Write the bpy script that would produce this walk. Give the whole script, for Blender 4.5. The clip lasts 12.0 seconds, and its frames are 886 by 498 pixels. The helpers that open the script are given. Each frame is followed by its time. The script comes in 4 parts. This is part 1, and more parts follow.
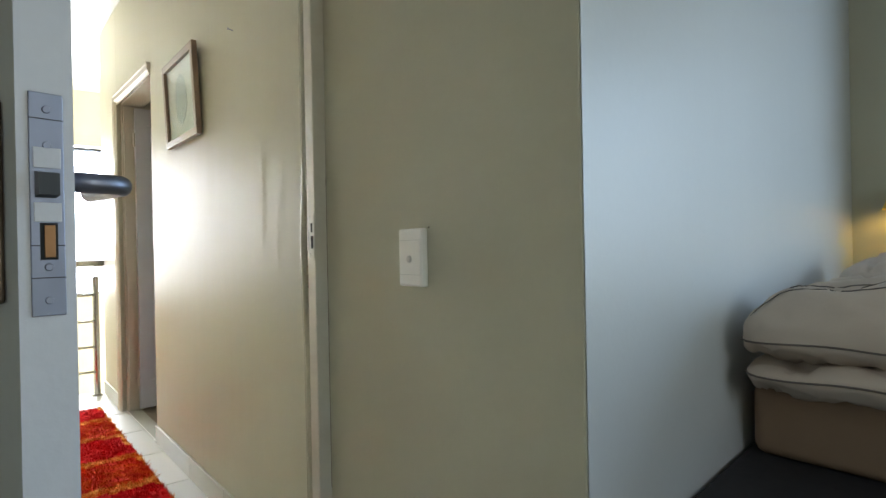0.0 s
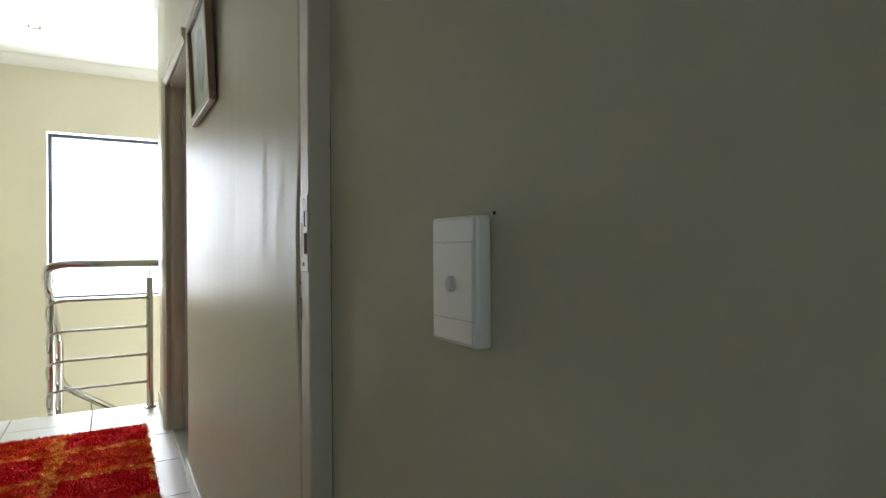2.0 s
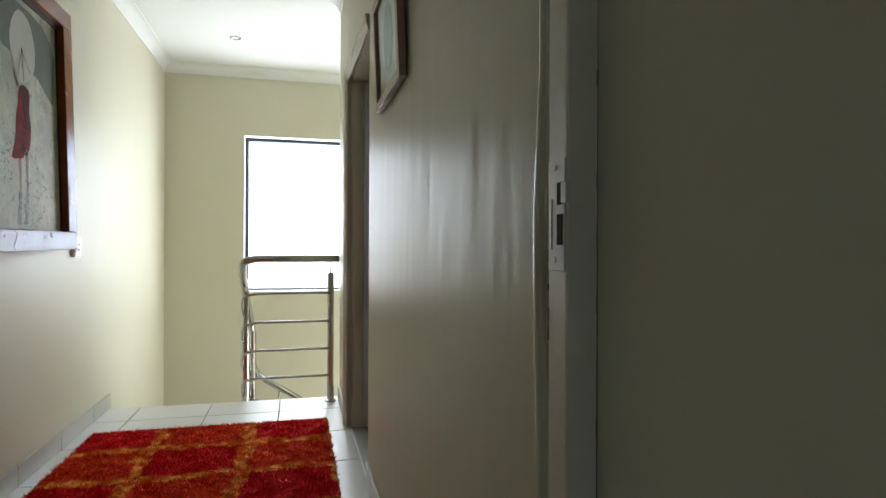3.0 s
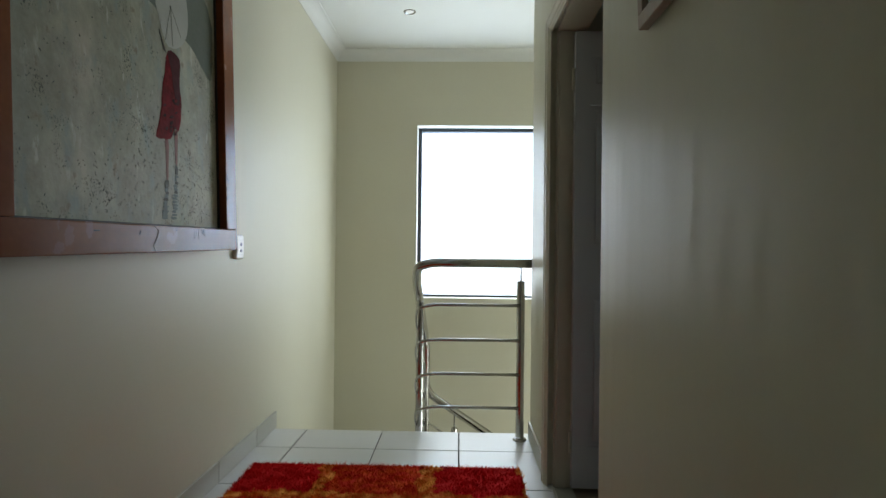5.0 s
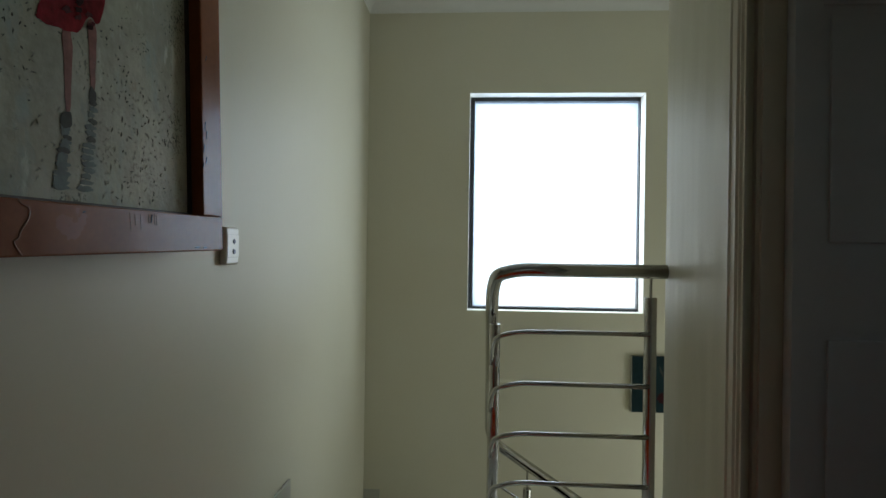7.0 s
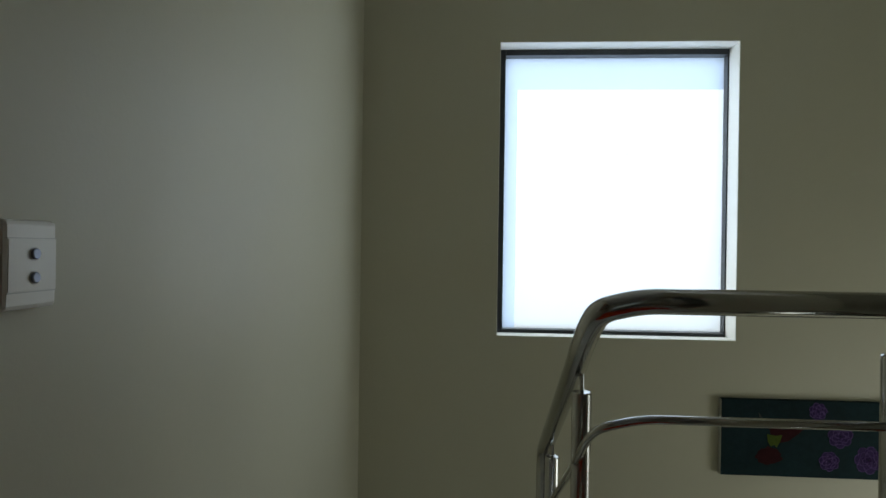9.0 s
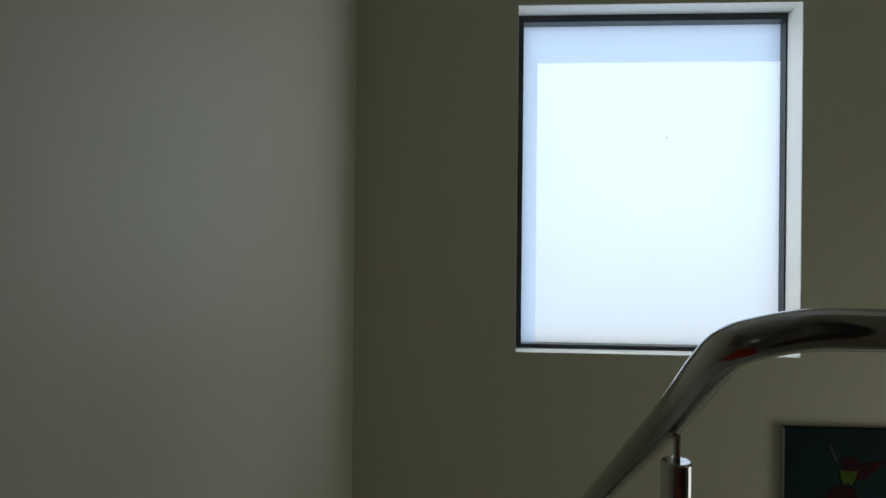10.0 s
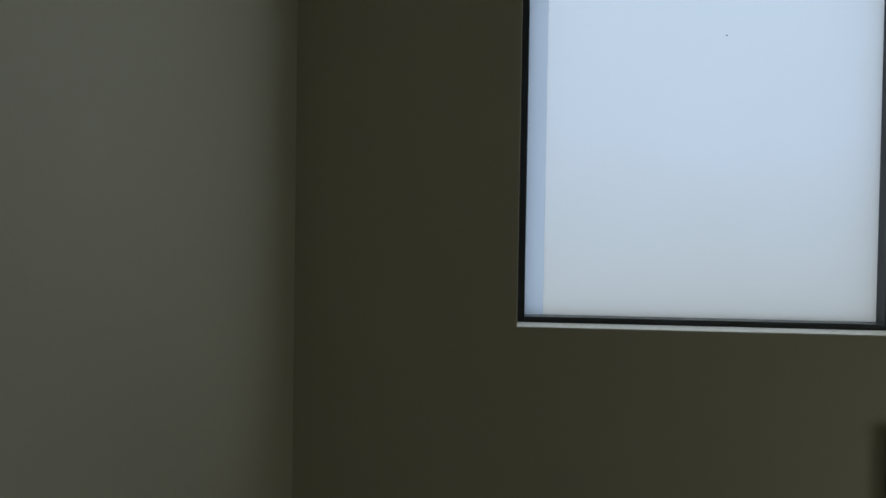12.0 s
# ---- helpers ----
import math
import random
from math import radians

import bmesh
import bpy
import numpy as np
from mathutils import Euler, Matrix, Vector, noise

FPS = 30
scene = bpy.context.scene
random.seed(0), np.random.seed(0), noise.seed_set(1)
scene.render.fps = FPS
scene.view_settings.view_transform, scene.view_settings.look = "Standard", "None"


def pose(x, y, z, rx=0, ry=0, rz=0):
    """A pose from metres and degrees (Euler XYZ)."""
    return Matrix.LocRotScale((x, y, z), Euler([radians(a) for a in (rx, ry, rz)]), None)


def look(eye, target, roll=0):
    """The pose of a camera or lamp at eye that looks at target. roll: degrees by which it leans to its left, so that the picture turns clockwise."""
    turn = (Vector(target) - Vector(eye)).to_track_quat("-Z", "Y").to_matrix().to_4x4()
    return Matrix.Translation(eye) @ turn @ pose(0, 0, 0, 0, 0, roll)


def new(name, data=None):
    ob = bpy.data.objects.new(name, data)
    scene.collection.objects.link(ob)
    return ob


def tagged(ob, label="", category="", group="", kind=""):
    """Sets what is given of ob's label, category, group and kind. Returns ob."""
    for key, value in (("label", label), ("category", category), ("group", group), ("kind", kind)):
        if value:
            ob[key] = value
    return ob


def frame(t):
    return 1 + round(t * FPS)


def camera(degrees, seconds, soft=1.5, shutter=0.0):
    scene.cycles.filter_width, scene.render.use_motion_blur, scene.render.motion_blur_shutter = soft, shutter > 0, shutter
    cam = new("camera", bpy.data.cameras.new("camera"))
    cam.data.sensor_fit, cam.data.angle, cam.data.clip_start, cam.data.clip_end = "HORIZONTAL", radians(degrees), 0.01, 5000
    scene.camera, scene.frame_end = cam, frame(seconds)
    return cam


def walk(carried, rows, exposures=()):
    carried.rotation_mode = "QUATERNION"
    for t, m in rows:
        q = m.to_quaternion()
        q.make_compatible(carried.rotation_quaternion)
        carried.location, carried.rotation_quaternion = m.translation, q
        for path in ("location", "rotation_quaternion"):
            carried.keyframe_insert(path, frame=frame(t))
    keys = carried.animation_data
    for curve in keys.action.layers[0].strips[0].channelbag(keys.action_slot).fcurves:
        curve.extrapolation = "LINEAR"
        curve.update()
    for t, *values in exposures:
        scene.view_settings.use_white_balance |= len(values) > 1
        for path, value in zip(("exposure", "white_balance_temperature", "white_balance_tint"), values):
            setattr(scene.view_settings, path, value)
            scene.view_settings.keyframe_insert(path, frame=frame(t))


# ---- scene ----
cam = camera(74.8, 12.0)
PATH = [
    (0, (-0.693, -4.669, 0.986), (0.559, -3.11, 0.981), -1.1),
    (0.5, (-0.564, -4.523, 1.003), (0.691, -2.965, 1.002), -0.9),
    (1, (-0.42, -4.393, 0.997), (0.824, -2.827, 1.005), -0.6),
    (1.5, (-0.312, -4.287, 0.998), (0.858, -2.665, 1.001), -0.5),
    (2, (-0.264, -4.147, 0.996), (0.728, -2.41, 0.997), -0.4),
    (2.5, (-0.261, -3.989, 0.995), (0.514, -2.145, 0.997), -0.0),
    (3, (-0.274, -3.824, 0.985), (0.216, -1.885, 0.986), 0.2),
    (3.5, (-0.274, -3.67, 0.986), (-0.057, -1.681, 0.985), 0.3),
    (5.5, (-0.438, -2.797, 0.985), (-0.519, -0.799, 0.991), 0.7),
    (6, (-0.496, -2.555, 0.989), (-0.614, -0.558, 0.989), 0.8),
    (6.5, (-0.579, -2.313, 0.989), (-0.705, -0.317, 0.991), 0.8),
    (8.5, (-0.823, -1.362, 1.001), (-0.932, 0.635, 1.003), 0.9),
    (9, (-0.833, -1.118, 1.019), (-0.949, 0.879, 1.013), 0.8),
    (9.5, (-0.857, -0.921, 1.012), (-0.973, 1.075, 1.0125), 0.7),
    (10, (-0.893, -0.69, 1.008), (-1.008, 1.307, 1.013), 0.6),
    (10.5, (-0.877, -0.48, 1.0), (-0.987, 1.517, 1.003), 0.7),
    (11, (-0.832, -0.276, 0.996), (-0.968, 1.707, 0.987), 0.6),
    (11.5, (-0.880, -0.124, 0.899), (-0.971, 1.861, 0.939), 1.0),
    (12, (-0.851, -0.033, 0.850), (-0.968, 1.949, 0.82), 0.9),
]
EXPO = [(0.0, 1.93, 7350, 9), (1.0, 1.58, 7250, 8), (2.0, 0.98, 7000, 8), (2.5, 0.67, 7000, 7), (3.0, 0.36, 7000, 6), (3.5, 0.18, 6900, 5), (5.5, -0.64, 6700, 2), (6.5, -1.08, 6700, 1), (8.5, -1.92, 6800, 1), (9.5, -2.40, 6800, 3), (10.5, -2.80, 6800, 4), (11.0, -3.03, 6900, 4), (12.0, -3.34, 6950, 3)]
walk(cam, [(t, look(e, g, r)) for t, e, g, r in PATH], EXPO)

# ---- plan ----
XW, XE, XE2 = -1.392, 0.0, 0.022      # corridor: west face, east face by the stairs, east face further back
YN, YL = 1.66, 0.115                  # inner face of the stair window wall, edge of the landing
XP = 0.036                            # passage wall face in the bedroom
ZC = 2.60                             # ceiling
WX0, WX1, WZ0, WZ1 = -0.734, 0.382, 0.599, 2.003
YB = -3.27                            # bedroom door line
YE = -4.107                            # end of the passage wall in the bedroom
SL = 0.148 / 0.989                    # lean of the bedroom's north wall
BX1, BY0 = 2.62, -7.0
BSX0, BSX1, BSZ0, BSZ1 = -0.95, 0.45, 0.85, 2.05    # unseen window added in the bedroom's south wall
RISE, ZL = 0.166, -2.656

# ---- light ----
world = bpy.data.worlds.new("sky")
scene.world = world
world.use_nodes = True
_w = world.node_tree
_sky = _w.nodes.new("ShaderNodeTexSky")
_sky.sky_type, _sky.sun_disc, _sky.sun_elevation, _sky.sun_rotation = "NISHITA", False, radians(55), radians(160)
_w.links.new(_sky.outputs[0], _w.nodes["Background"].inputs[0])
_w.nodes["Background"].inputs[1].default_value = 0.145


def area(name, m, sx, sy, watts, color):
    d = bpy.data.lights.new(name, "AREA")
    d.shape, d.size, d.size_y, d.energy, d.color = "RECTANGLE", sx, sy, watts, color
    ob = new(name, d)
    ob.matrix_world = m
    return ob


area("stair_daylight", look(((WX0 + WX1) / 2, 1.875, (WZ0 + WZ1) / 2), ((WX0 + WX1) / 2, 0, (WZ0 + WZ1) / 2)), 1.10, 1.39, 37.5, (0.95, 0.97, 1.0))
area("bedroom_daylight", look((BX1 + 0.16, -5.6, 1.45), (0, -5.6, 1.45)), 1.5, 1.2, 12, (0.40, 0.63, 1.0))
# fill lamp added behind the camera to even out the bedroom light
area("bedroom_south_daylight", look(((BSX0 + BSX1) / 2, BY0 - 0.1, (BSZ0 + BSZ1) / 2), ((BSX0 + BSX1) / 2, 0, (BSZ0 + BSZ1) / 2)), 1.35, 1.15, 2.3, (0.92, 0.94, 1.0))
# dim blue fill lamp added, unseen, to lift the open door leaf
area("side_room_daylight", look((1.95, -2.2, 1.45), (0, -2.2, 1.45)), 0.75, 1.0, 0.7, (0.62, 0.78, 1.0))
# fill lamp added out of view to brighten the window wall's right
area("side_stair_daylight", look((2.3, 0.45, -0.6), (0.75, 1.66, -0.3)), 1.0, 1.4, 54, (0.95, 0.97, 1.0))


def bulb(name, p, watts, color, r=0.03):
    d = bpy.data.lights.new(name, "POINT")
    d.energy, d.color, d.shadow_soft_size = watts, color, r
    ob = new(name, d)
    ob.location = p
    return ob


bulb("bedside_bulb", (BX1 - 0.09, -3.95, 1.16), 0.36, (1.0, 0.76, 0.22))


# ---- materials ----
def mat(name, color, rough=0.5, metal=0.0, var=0.06, scale=6.0, fine=60.0, bump=0.0, bscale=80.0, coat=0.0, big=0.0, bigscale=(3, 3, 1), spec=0.5, island=0.0):
    m = bpy.data.materials.new(name)
    m.use_nodes = True
    nt = m.node_tree
    b = nt.nodes["Principled BSDF"]
    L = nt.links.new
    co = nt.nodes.new("ShaderNodeTexCoord")
    n1 = nt.nodes.new("ShaderNodeTexNoise")
    n1.inputs["Scale"].default_value, n1.inputs["Detail"].default_value = scale, 6
    n2 = nt.nodes.new("ShaderNodeTexNoise")
    n2.inputs["Scale"].default_value, n2.inputs["Detail"].default_value = fine, 3
    L(co.outputs["Object"], n1.inputs["Vector"])
    L(co.outputs["Object"], n2.inputs["Vector"])
    add = nt.nodes.new("ShaderNodeMath")
    add.operation = "ADD"
    L(n1.outputs["Fac"], add.inputs[0])
    mul = nt.nodes.new("ShaderNodeMath")
    mul.operation = "MULTIPLY"
    L(n2.outputs["Fac"], mul.inputs[0])
    mul.inputs[1].default_value = 0.5
    L(mul.outputs[0], add.inputs[1])
    ramp = nt.nodes.new("ShaderNodeMapRange")
    ramp.inputs["From Min"].default_value, ramp.inputs["From Max"].default_value = 0.30, 1.20
    ramp.inputs["To Min"].default_value, ramp.inputs["To Max"].default_value = 1 - var, 1 + var
    L(add.outputs[0], ramp.inputs["Value"])
    val = ramp.outputs["Result"]
    if island:
        info = nt.nodes.new("ShaderNodeObjectInfo")
        r2 = nt.nodes.new("ShaderNodeMapRange")
        r2.inputs["To Min"].default_value, r2.inputs["To Max"].default_value = 1 - island, 1 + island
        L(info.outputs["Random"], r2.inputs["Value"])
        mm = nt.nodes.new("ShaderNodeMath")
        mm.operation = "MULTIPLY"
        L(val, mm.inputs[0])
        L(r2.outputs["Result"], mm.inputs[1])
        val = mm.outputs[0]
    mix = nt.nodes.new("ShaderNodeVectorMath")
    mix.operation = "SCALE"
    mix.inputs[0].default_value = color
    L(val, mix.inputs["Scale"])
    L(mix.outputs[0], b.inputs["Base Color"])
    b.inputs["Metallic"].default_value = metal
    b.inputs["Specular IOR Level"].default_value = spec
    b.inputs["Coat Weight"].default_value = coat
    rr = nt.nodes.new("ShaderNodeMapRange")
    rr.inputs["From Min"].default_value, rr.inputs["From Max"].default_value = 0.2, 0.8
    rr.inputs["To Min"].default_value, rr.inputs["To Max"].default_value = max(rough - 0.06, 0.02), rough + 0.06
    L(n1.outputs["Fac"], rr.inputs["Value"])
    L(rr.outputs["Result"], b.inputs["Roughness"])
    last = None
    if big:
        mp = nt.nodes.new("ShaderNodeMapping")
        mp.inputs["Scale"].default_value = bigscale
        L(co.outputs["Object"], mp.inputs["Vector"])
        nb = nt.nodes.new("ShaderNodeTexNoise")
        nb.inputs["Scale"].default_value, nb.inputs["Detail"].default_value = 1.0, 0.9
        L(mp.outputs[0], nb.inputs["Vector"])
        bb = nt.nodes.new("ShaderNodeBump")
        bb.inputs["Distance"].default_value, bb.inputs["Strength"].default_value = big, 1.0
        L(nb.outputs["Fac"], bb.inputs["Height"])
        last = bb.outputs[0]
    if bump:
        nf = nt.nodes.new("ShaderNodeTexNoise")
        nf.inputs["Scale"].default_value, nf.inputs["Detail"].default_value = bscale, 4
        L(co.outputs["Object"], nf.inputs["Vector"])
        bf = nt.nodes.new("ShaderNodeBump")
        bf.inputs["Distance"].default_value, bf.inputs["Strength"].default_value = bump, 1.0
        L(nf.outputs["Fac"], bf.inputs["Height"])
        if last:
            L(last, bf.inputs["Normal"])
        last = bf.outputs[0]
    if last:
        L(last, b.inputs["Normal"])
    return m


CREAM = (0.54, 0.52, 0.405)
M_WALL = mat("cream_satin_paint", CREAM, 0.50, var=0.03, scale=2.0, bump=0.0003, bscale=120, big=0.003, bigscale=(4, 4, 1.2), spec=0.32)
M_GLOSS = mat("cream_enamel_paint", CREAM, 0.42, var=0.03, scale=2.0, bump=0.0002, bscale=90, big=0.0030, bigscale=(12, 12, 2.2), spec=0.05)
M_EDGE = mat("thick_cream_gloss_paint", CREAM, 0.2, var=0.04, scale=9, bump=0.0008, bscale=25, spec=0.5)
M_BED = mat("pale_enamel_paint", (0.58, 0.59, 0.58), 0.42, var=0.03, scale=2.0, bump=0.0003, bscale=90, big=0.003, bigscale=(6, 6, 1.5), spec=0.55)
M_CEIL = mat("white_ceiling_paint", (0.66, 0.67, 0.64), 0.8, var=0.02, bump=0.0003)
M_TRIM = mat("cream_wood_enamel", (0.54, 0.50, 0.41), 0.45, var=0.05, scale=12, bump=0.0004, bscale=60)
M_JAMB = mat("worn_cream_jamb", (0.54, 0.51, 0.42), 0.42, var=0.08, scale=14, bump=0.0006, bscale=60)
M_REVEAL = mat("white_reveal_paint", (0.82, 0.82, 0.78), 0.5, var=0.03, bump=0.0004)
M_DOOR = mat("white_door_enamel", (0.55, 0.56, 0.58), 0.38, var=0.04, scale=5, bump=0.0003, bscale=150)
M_LEAF = mat("pale_door_edge_enamel", (0.62, 0.62, 0.64), 0.4, var=0.06, scale=20, bump=0.0004)
M_TILE = mat("pale_grey_ceramic", (0.52, 0.52, 0.49), 0.36, var=0.04, scale=14, fine=200, island=0.03, bump=0.0002, bscale=30)
M_SKT = mat("grey_ceramic_skirting", (0.38, 0.38, 0.33), 0.35, var=0.02, scale=3, island=0.04)
M_GROUT = mat("dark_grout", (0.075, 0.07, 0.065), 0.9, var=0.2, scale=30, bump=0.001)
M_STRIP = mat("white_edge_trim", (0.75, 0.74, 0.70), 0.35)
M_BROWN = mat("brown_vinyl_floor", (0.26, 0.21, 0.15), 0.5, var=0.2, scale=8, bump=0.0004)
M_STEEL = mat("polished_stainless_steel", (0.46, 0.455, 0.44), 0.15, metal=1.0, var=0.05, scale=25, fine=200)
M_DSTEEL = mat("lock_steel", (0.25, 0.27, 0.34), 0.42, metal=1.0, var=0.12, scale=40)
M_BRONZE = mat("dark_bronze_lever", (0.16, 0.12, 0.09), 0.35, metal=0.8, var=0.1, scale=30)
M_BRASS = mat("worn_brass", (0.30, 0.16, 0.08), 0.4, metal=1.0, var=0.15, scale=60)
M_HOLE = mat("black_recess", (0.012, 0.011, 0.010), 0.9)
M_ALU = mat("charcoal_window_frame", (0.035, 0.040, 0.045), 0.4, metal=0.3, var=0.1, scale=30)
M_PLAST = mat("white_plastic", (0.80, 0.79, 0.74), 0.35, var=0.02)
M_PLAST2 = mat("grey_plastic_button", (0.56, 0.56, 0.53), 0.3, var=0.04)
M_MAHOG = mat("red_brown_varnished_wood", (0.20, 0.060, 0.022), 0.24, var=0.25, scale=9, fine=70, bump=0.0002, bscale=40, spec=0.14)
M_BLACK = mat("dark_gap_shade_and_nicks", (0.018, 0.012, 0.010), 0.6)
M_PFRAME = mat("brown_picture_frame", (0.25, 0.17, 0.12), 0.42, var=0.2, scale=20, bump=0.0005)
M_PAPER = mat("cream_picture_mount", (0.62, 0.63, 0.56), 0.7, var=0.02)
M_PRINT = mat("pale_grey_print", (0.40, 0.44, 0.43), 0.7, var=0.25, scale=30, fine=120)
M_PILLOW = mat("greige_cotton", (0.58, 0.47, 0.38), 0.85, var=0.06, scale=12, fine=300, bump=0.0015, bscale=18)
M_PIPE = mat("dark_piping", (0.16, 0.13, 0.11), 0.9)
M_SHEET = mat("tan_fitted_sheet", (0.35, 0.225, 0.145), 0.85, var=0.06, scale=8, fine=300, bump=0.0015, bscale=14)
M_BASE = mat("black_bed_base_fabric", (0.022, 0.021, 0.023), 0.8, var=0.15, scale=20, fine=300, bump=0.0004)
M_LAMP = mat("yellow_lamp_shade", (0.65, 0.48, 0.12), 0.7)
M_CANV = mat("dark_teal_canvas", (0.009, 0.024, 0.028), 0.7, var=0.55, scale=5, fine=50, bump=0.0004, spec=0.08)
M_PURP = mat("purple_petal_paint", (0.040, 0.022, 0.085), 0.6, var=0.35, scale=50, spec=0.05)
M_PETAL = mat("lilac_petal_line", (0.15, 0.09, 0.26), 0.6, var=0.3, scale=50, spec=0.05)
M_MAROON = mat("maroon_bird_paint", (0.035, 0.010, 0.012), 0.6, var=0.3, scale=40, spec=0.03)
M_LIME = mat("olive_green_bird_paint", (0.07, 0.10, 0.018), 0.6, var=0.3, scale=40, spec=0.03)
M_UMB = mat("chalk_white_oil_paint", (0.42, 0.43, 0.38), 0.5, var=0.10, scale=14, bump=0.0005, bscale=120, spec=0.04)
M_RED = mat("crimson_oil_paint", (0.17, 0.010, 0.015), 0.7, var=0.9, scale=22, fine=70, bump=0.0012, bscale=60, spec=0.04)
M_RED2 = mat("faded_maroon_oil_paint", (0.085, 0.022, 0.026), 0.7, var=0.35, scale=30, bump=0.0005, bscale=120, spec=0.04)
M_SMOKE = mat("dark_grey_oil_paint", (0.05, 0.055, 0.05), 0.45, var=0.4, scale=40, bump=0.0005, bscale=120, spec=0.04)
M_LEGS = mat("dull_rose_oil_paint", (0.22, 0.10, 0.085), 0.6, var=0.4, scale=30, bump=0.0005, bscale=120, spec=0.1)
M_SLATE = mat("blue_grey_oil_paint", (0.12, 0.15, 0.15), 0.6, var=0.4, scale=40, bump=0.0005, bscale=120, spec=0.1)
M_FLECK = mat("grey_green_oil_fleck", (0.085, 0.095, 0.085), 0.6, var=0.5, scale=60)
M_RUN = mat("dried_varnish", (0.24, 0.11, 0.06), 0.15, var=0.3, scale=40)
M_TEAL = mat("slate_oil_wash", (0.14, 0.16, 0.135), 0.5, var=0.2, scale=8, bump=0.0005, bscale=120, spec=0.04)


def glass_mat(name, tint, gloss=0.06, haze=0.0):
    m = bpy.data.materials.new(name)
    m.use_nodes = True
    nt = m.node_tree
    nt.nodes.remove(nt.nodes["Principled BSDF"])
    t = nt.nodes.new("ShaderNodeBsdfTransparent")
    t.inputs[0].default_value = (*tint, 1)
    g = nt.nodes.new("ShaderNodeBsdfGlossy")
    g.inputs["Roughness"].default_value = 0.04
    mx = nt.nodes.new("ShaderNodeMixShader")
    mx.inputs[0].default_value = gloss
    src = t.outputs[0]
    if haze:
        d = nt.nodes.new("ShaderNodeBsdfTranslucent")
        d.inputs[0].default_value = (*tint, 1)
        hz = nt.nodes.new("ShaderNodeMixShader")
        hz.inputs[0].default_value = haze
        nt.links.new(t.outputs[0], hz.inputs[1])
        nt.links.new(d.outputs[0], hz.inputs[2])
        src = hz.outputs[0]
    nt.links.new(src, mx.inputs[1])
    nt.links.new(g.outputs[0], mx.inputs[2])
    nt.links.new(mx.outputs[0], nt.nodes["Material Output"].inputs[0])
    return m


def film_mat():
    """Frosted film: scatters the daylight behind it, with the sky's fade in its colour."""
    m = bpy.data.materials.new("frosted_film")
    m.use_nodes = True
    nt = m.node_tree
    nt.nodes.remove(nt.nodes["Principled BSDF"])
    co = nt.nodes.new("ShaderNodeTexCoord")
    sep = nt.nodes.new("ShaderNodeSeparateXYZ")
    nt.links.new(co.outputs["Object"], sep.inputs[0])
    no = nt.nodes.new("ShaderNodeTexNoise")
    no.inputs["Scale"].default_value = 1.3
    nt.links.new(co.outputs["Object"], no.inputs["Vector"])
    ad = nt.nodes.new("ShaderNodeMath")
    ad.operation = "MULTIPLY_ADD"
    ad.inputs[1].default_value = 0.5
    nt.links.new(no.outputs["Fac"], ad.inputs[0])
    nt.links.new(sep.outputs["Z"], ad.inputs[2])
    # sky's glow put into the tint: whiter above, greyer below
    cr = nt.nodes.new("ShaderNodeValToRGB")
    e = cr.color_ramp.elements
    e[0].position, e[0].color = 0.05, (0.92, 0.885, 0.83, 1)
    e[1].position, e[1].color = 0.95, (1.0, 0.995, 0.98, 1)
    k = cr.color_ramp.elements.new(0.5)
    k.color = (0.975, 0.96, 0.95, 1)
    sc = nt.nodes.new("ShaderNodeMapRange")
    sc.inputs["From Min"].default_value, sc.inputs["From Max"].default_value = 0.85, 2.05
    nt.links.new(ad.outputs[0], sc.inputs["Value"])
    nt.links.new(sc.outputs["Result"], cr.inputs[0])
    t = nt.nodes.new("ShaderNodeBsdfTransparent")
    nt.links.new(cr.outputs[0], t.inputs[0])
    d = nt.nodes.new("ShaderNodeBsdfTranslucent")
    nt.links.new(cr.outputs[0], d.inputs[0])
    mx = nt.nodes.new("ShaderNodeMixShader")
    mx.inputs[0].default_value = 0.98
    nt.links.new(t.outputs[0], mx.inputs[1])
    nt.links.new(d.outputs[0], mx.inputs[2])
    nt.links.new(mx.outputs[0], nt.nodes["Material Output"].inputs[0])
    return m


def emit_mat(name, color, s):
    m = bpy.data.materials.new(name)
    m.use_nodes = True
    b = m.node_tree.nodes["Principled BSDF"]
    b.inputs["Base Color"].default_value = (*color, 1)
    b.inputs["Emission Color"].default_value = (*color, 1)
    b.inputs["Emission Strength"].default_value = s
    return m


# blue tint and haze put the bright sky beyond into the pane's colour
M_GLASS = glass_mat("sky_coloured_glass", (0.72, 0.82, 0.98), gloss=0.0, haze=0.6)
M_CLEAR = glass_mat("clear_glass", (0.92, 0.95, 0.95), 0.10)
M_FILM = film_mat()
M_GLOW = emit_mat("warm_bulb_glow", (1.0, 0.75, 0.3), 6.0)
M_SPOT = mat("downlight_lens", (0.75, 0.74, 0.70), 0.2)


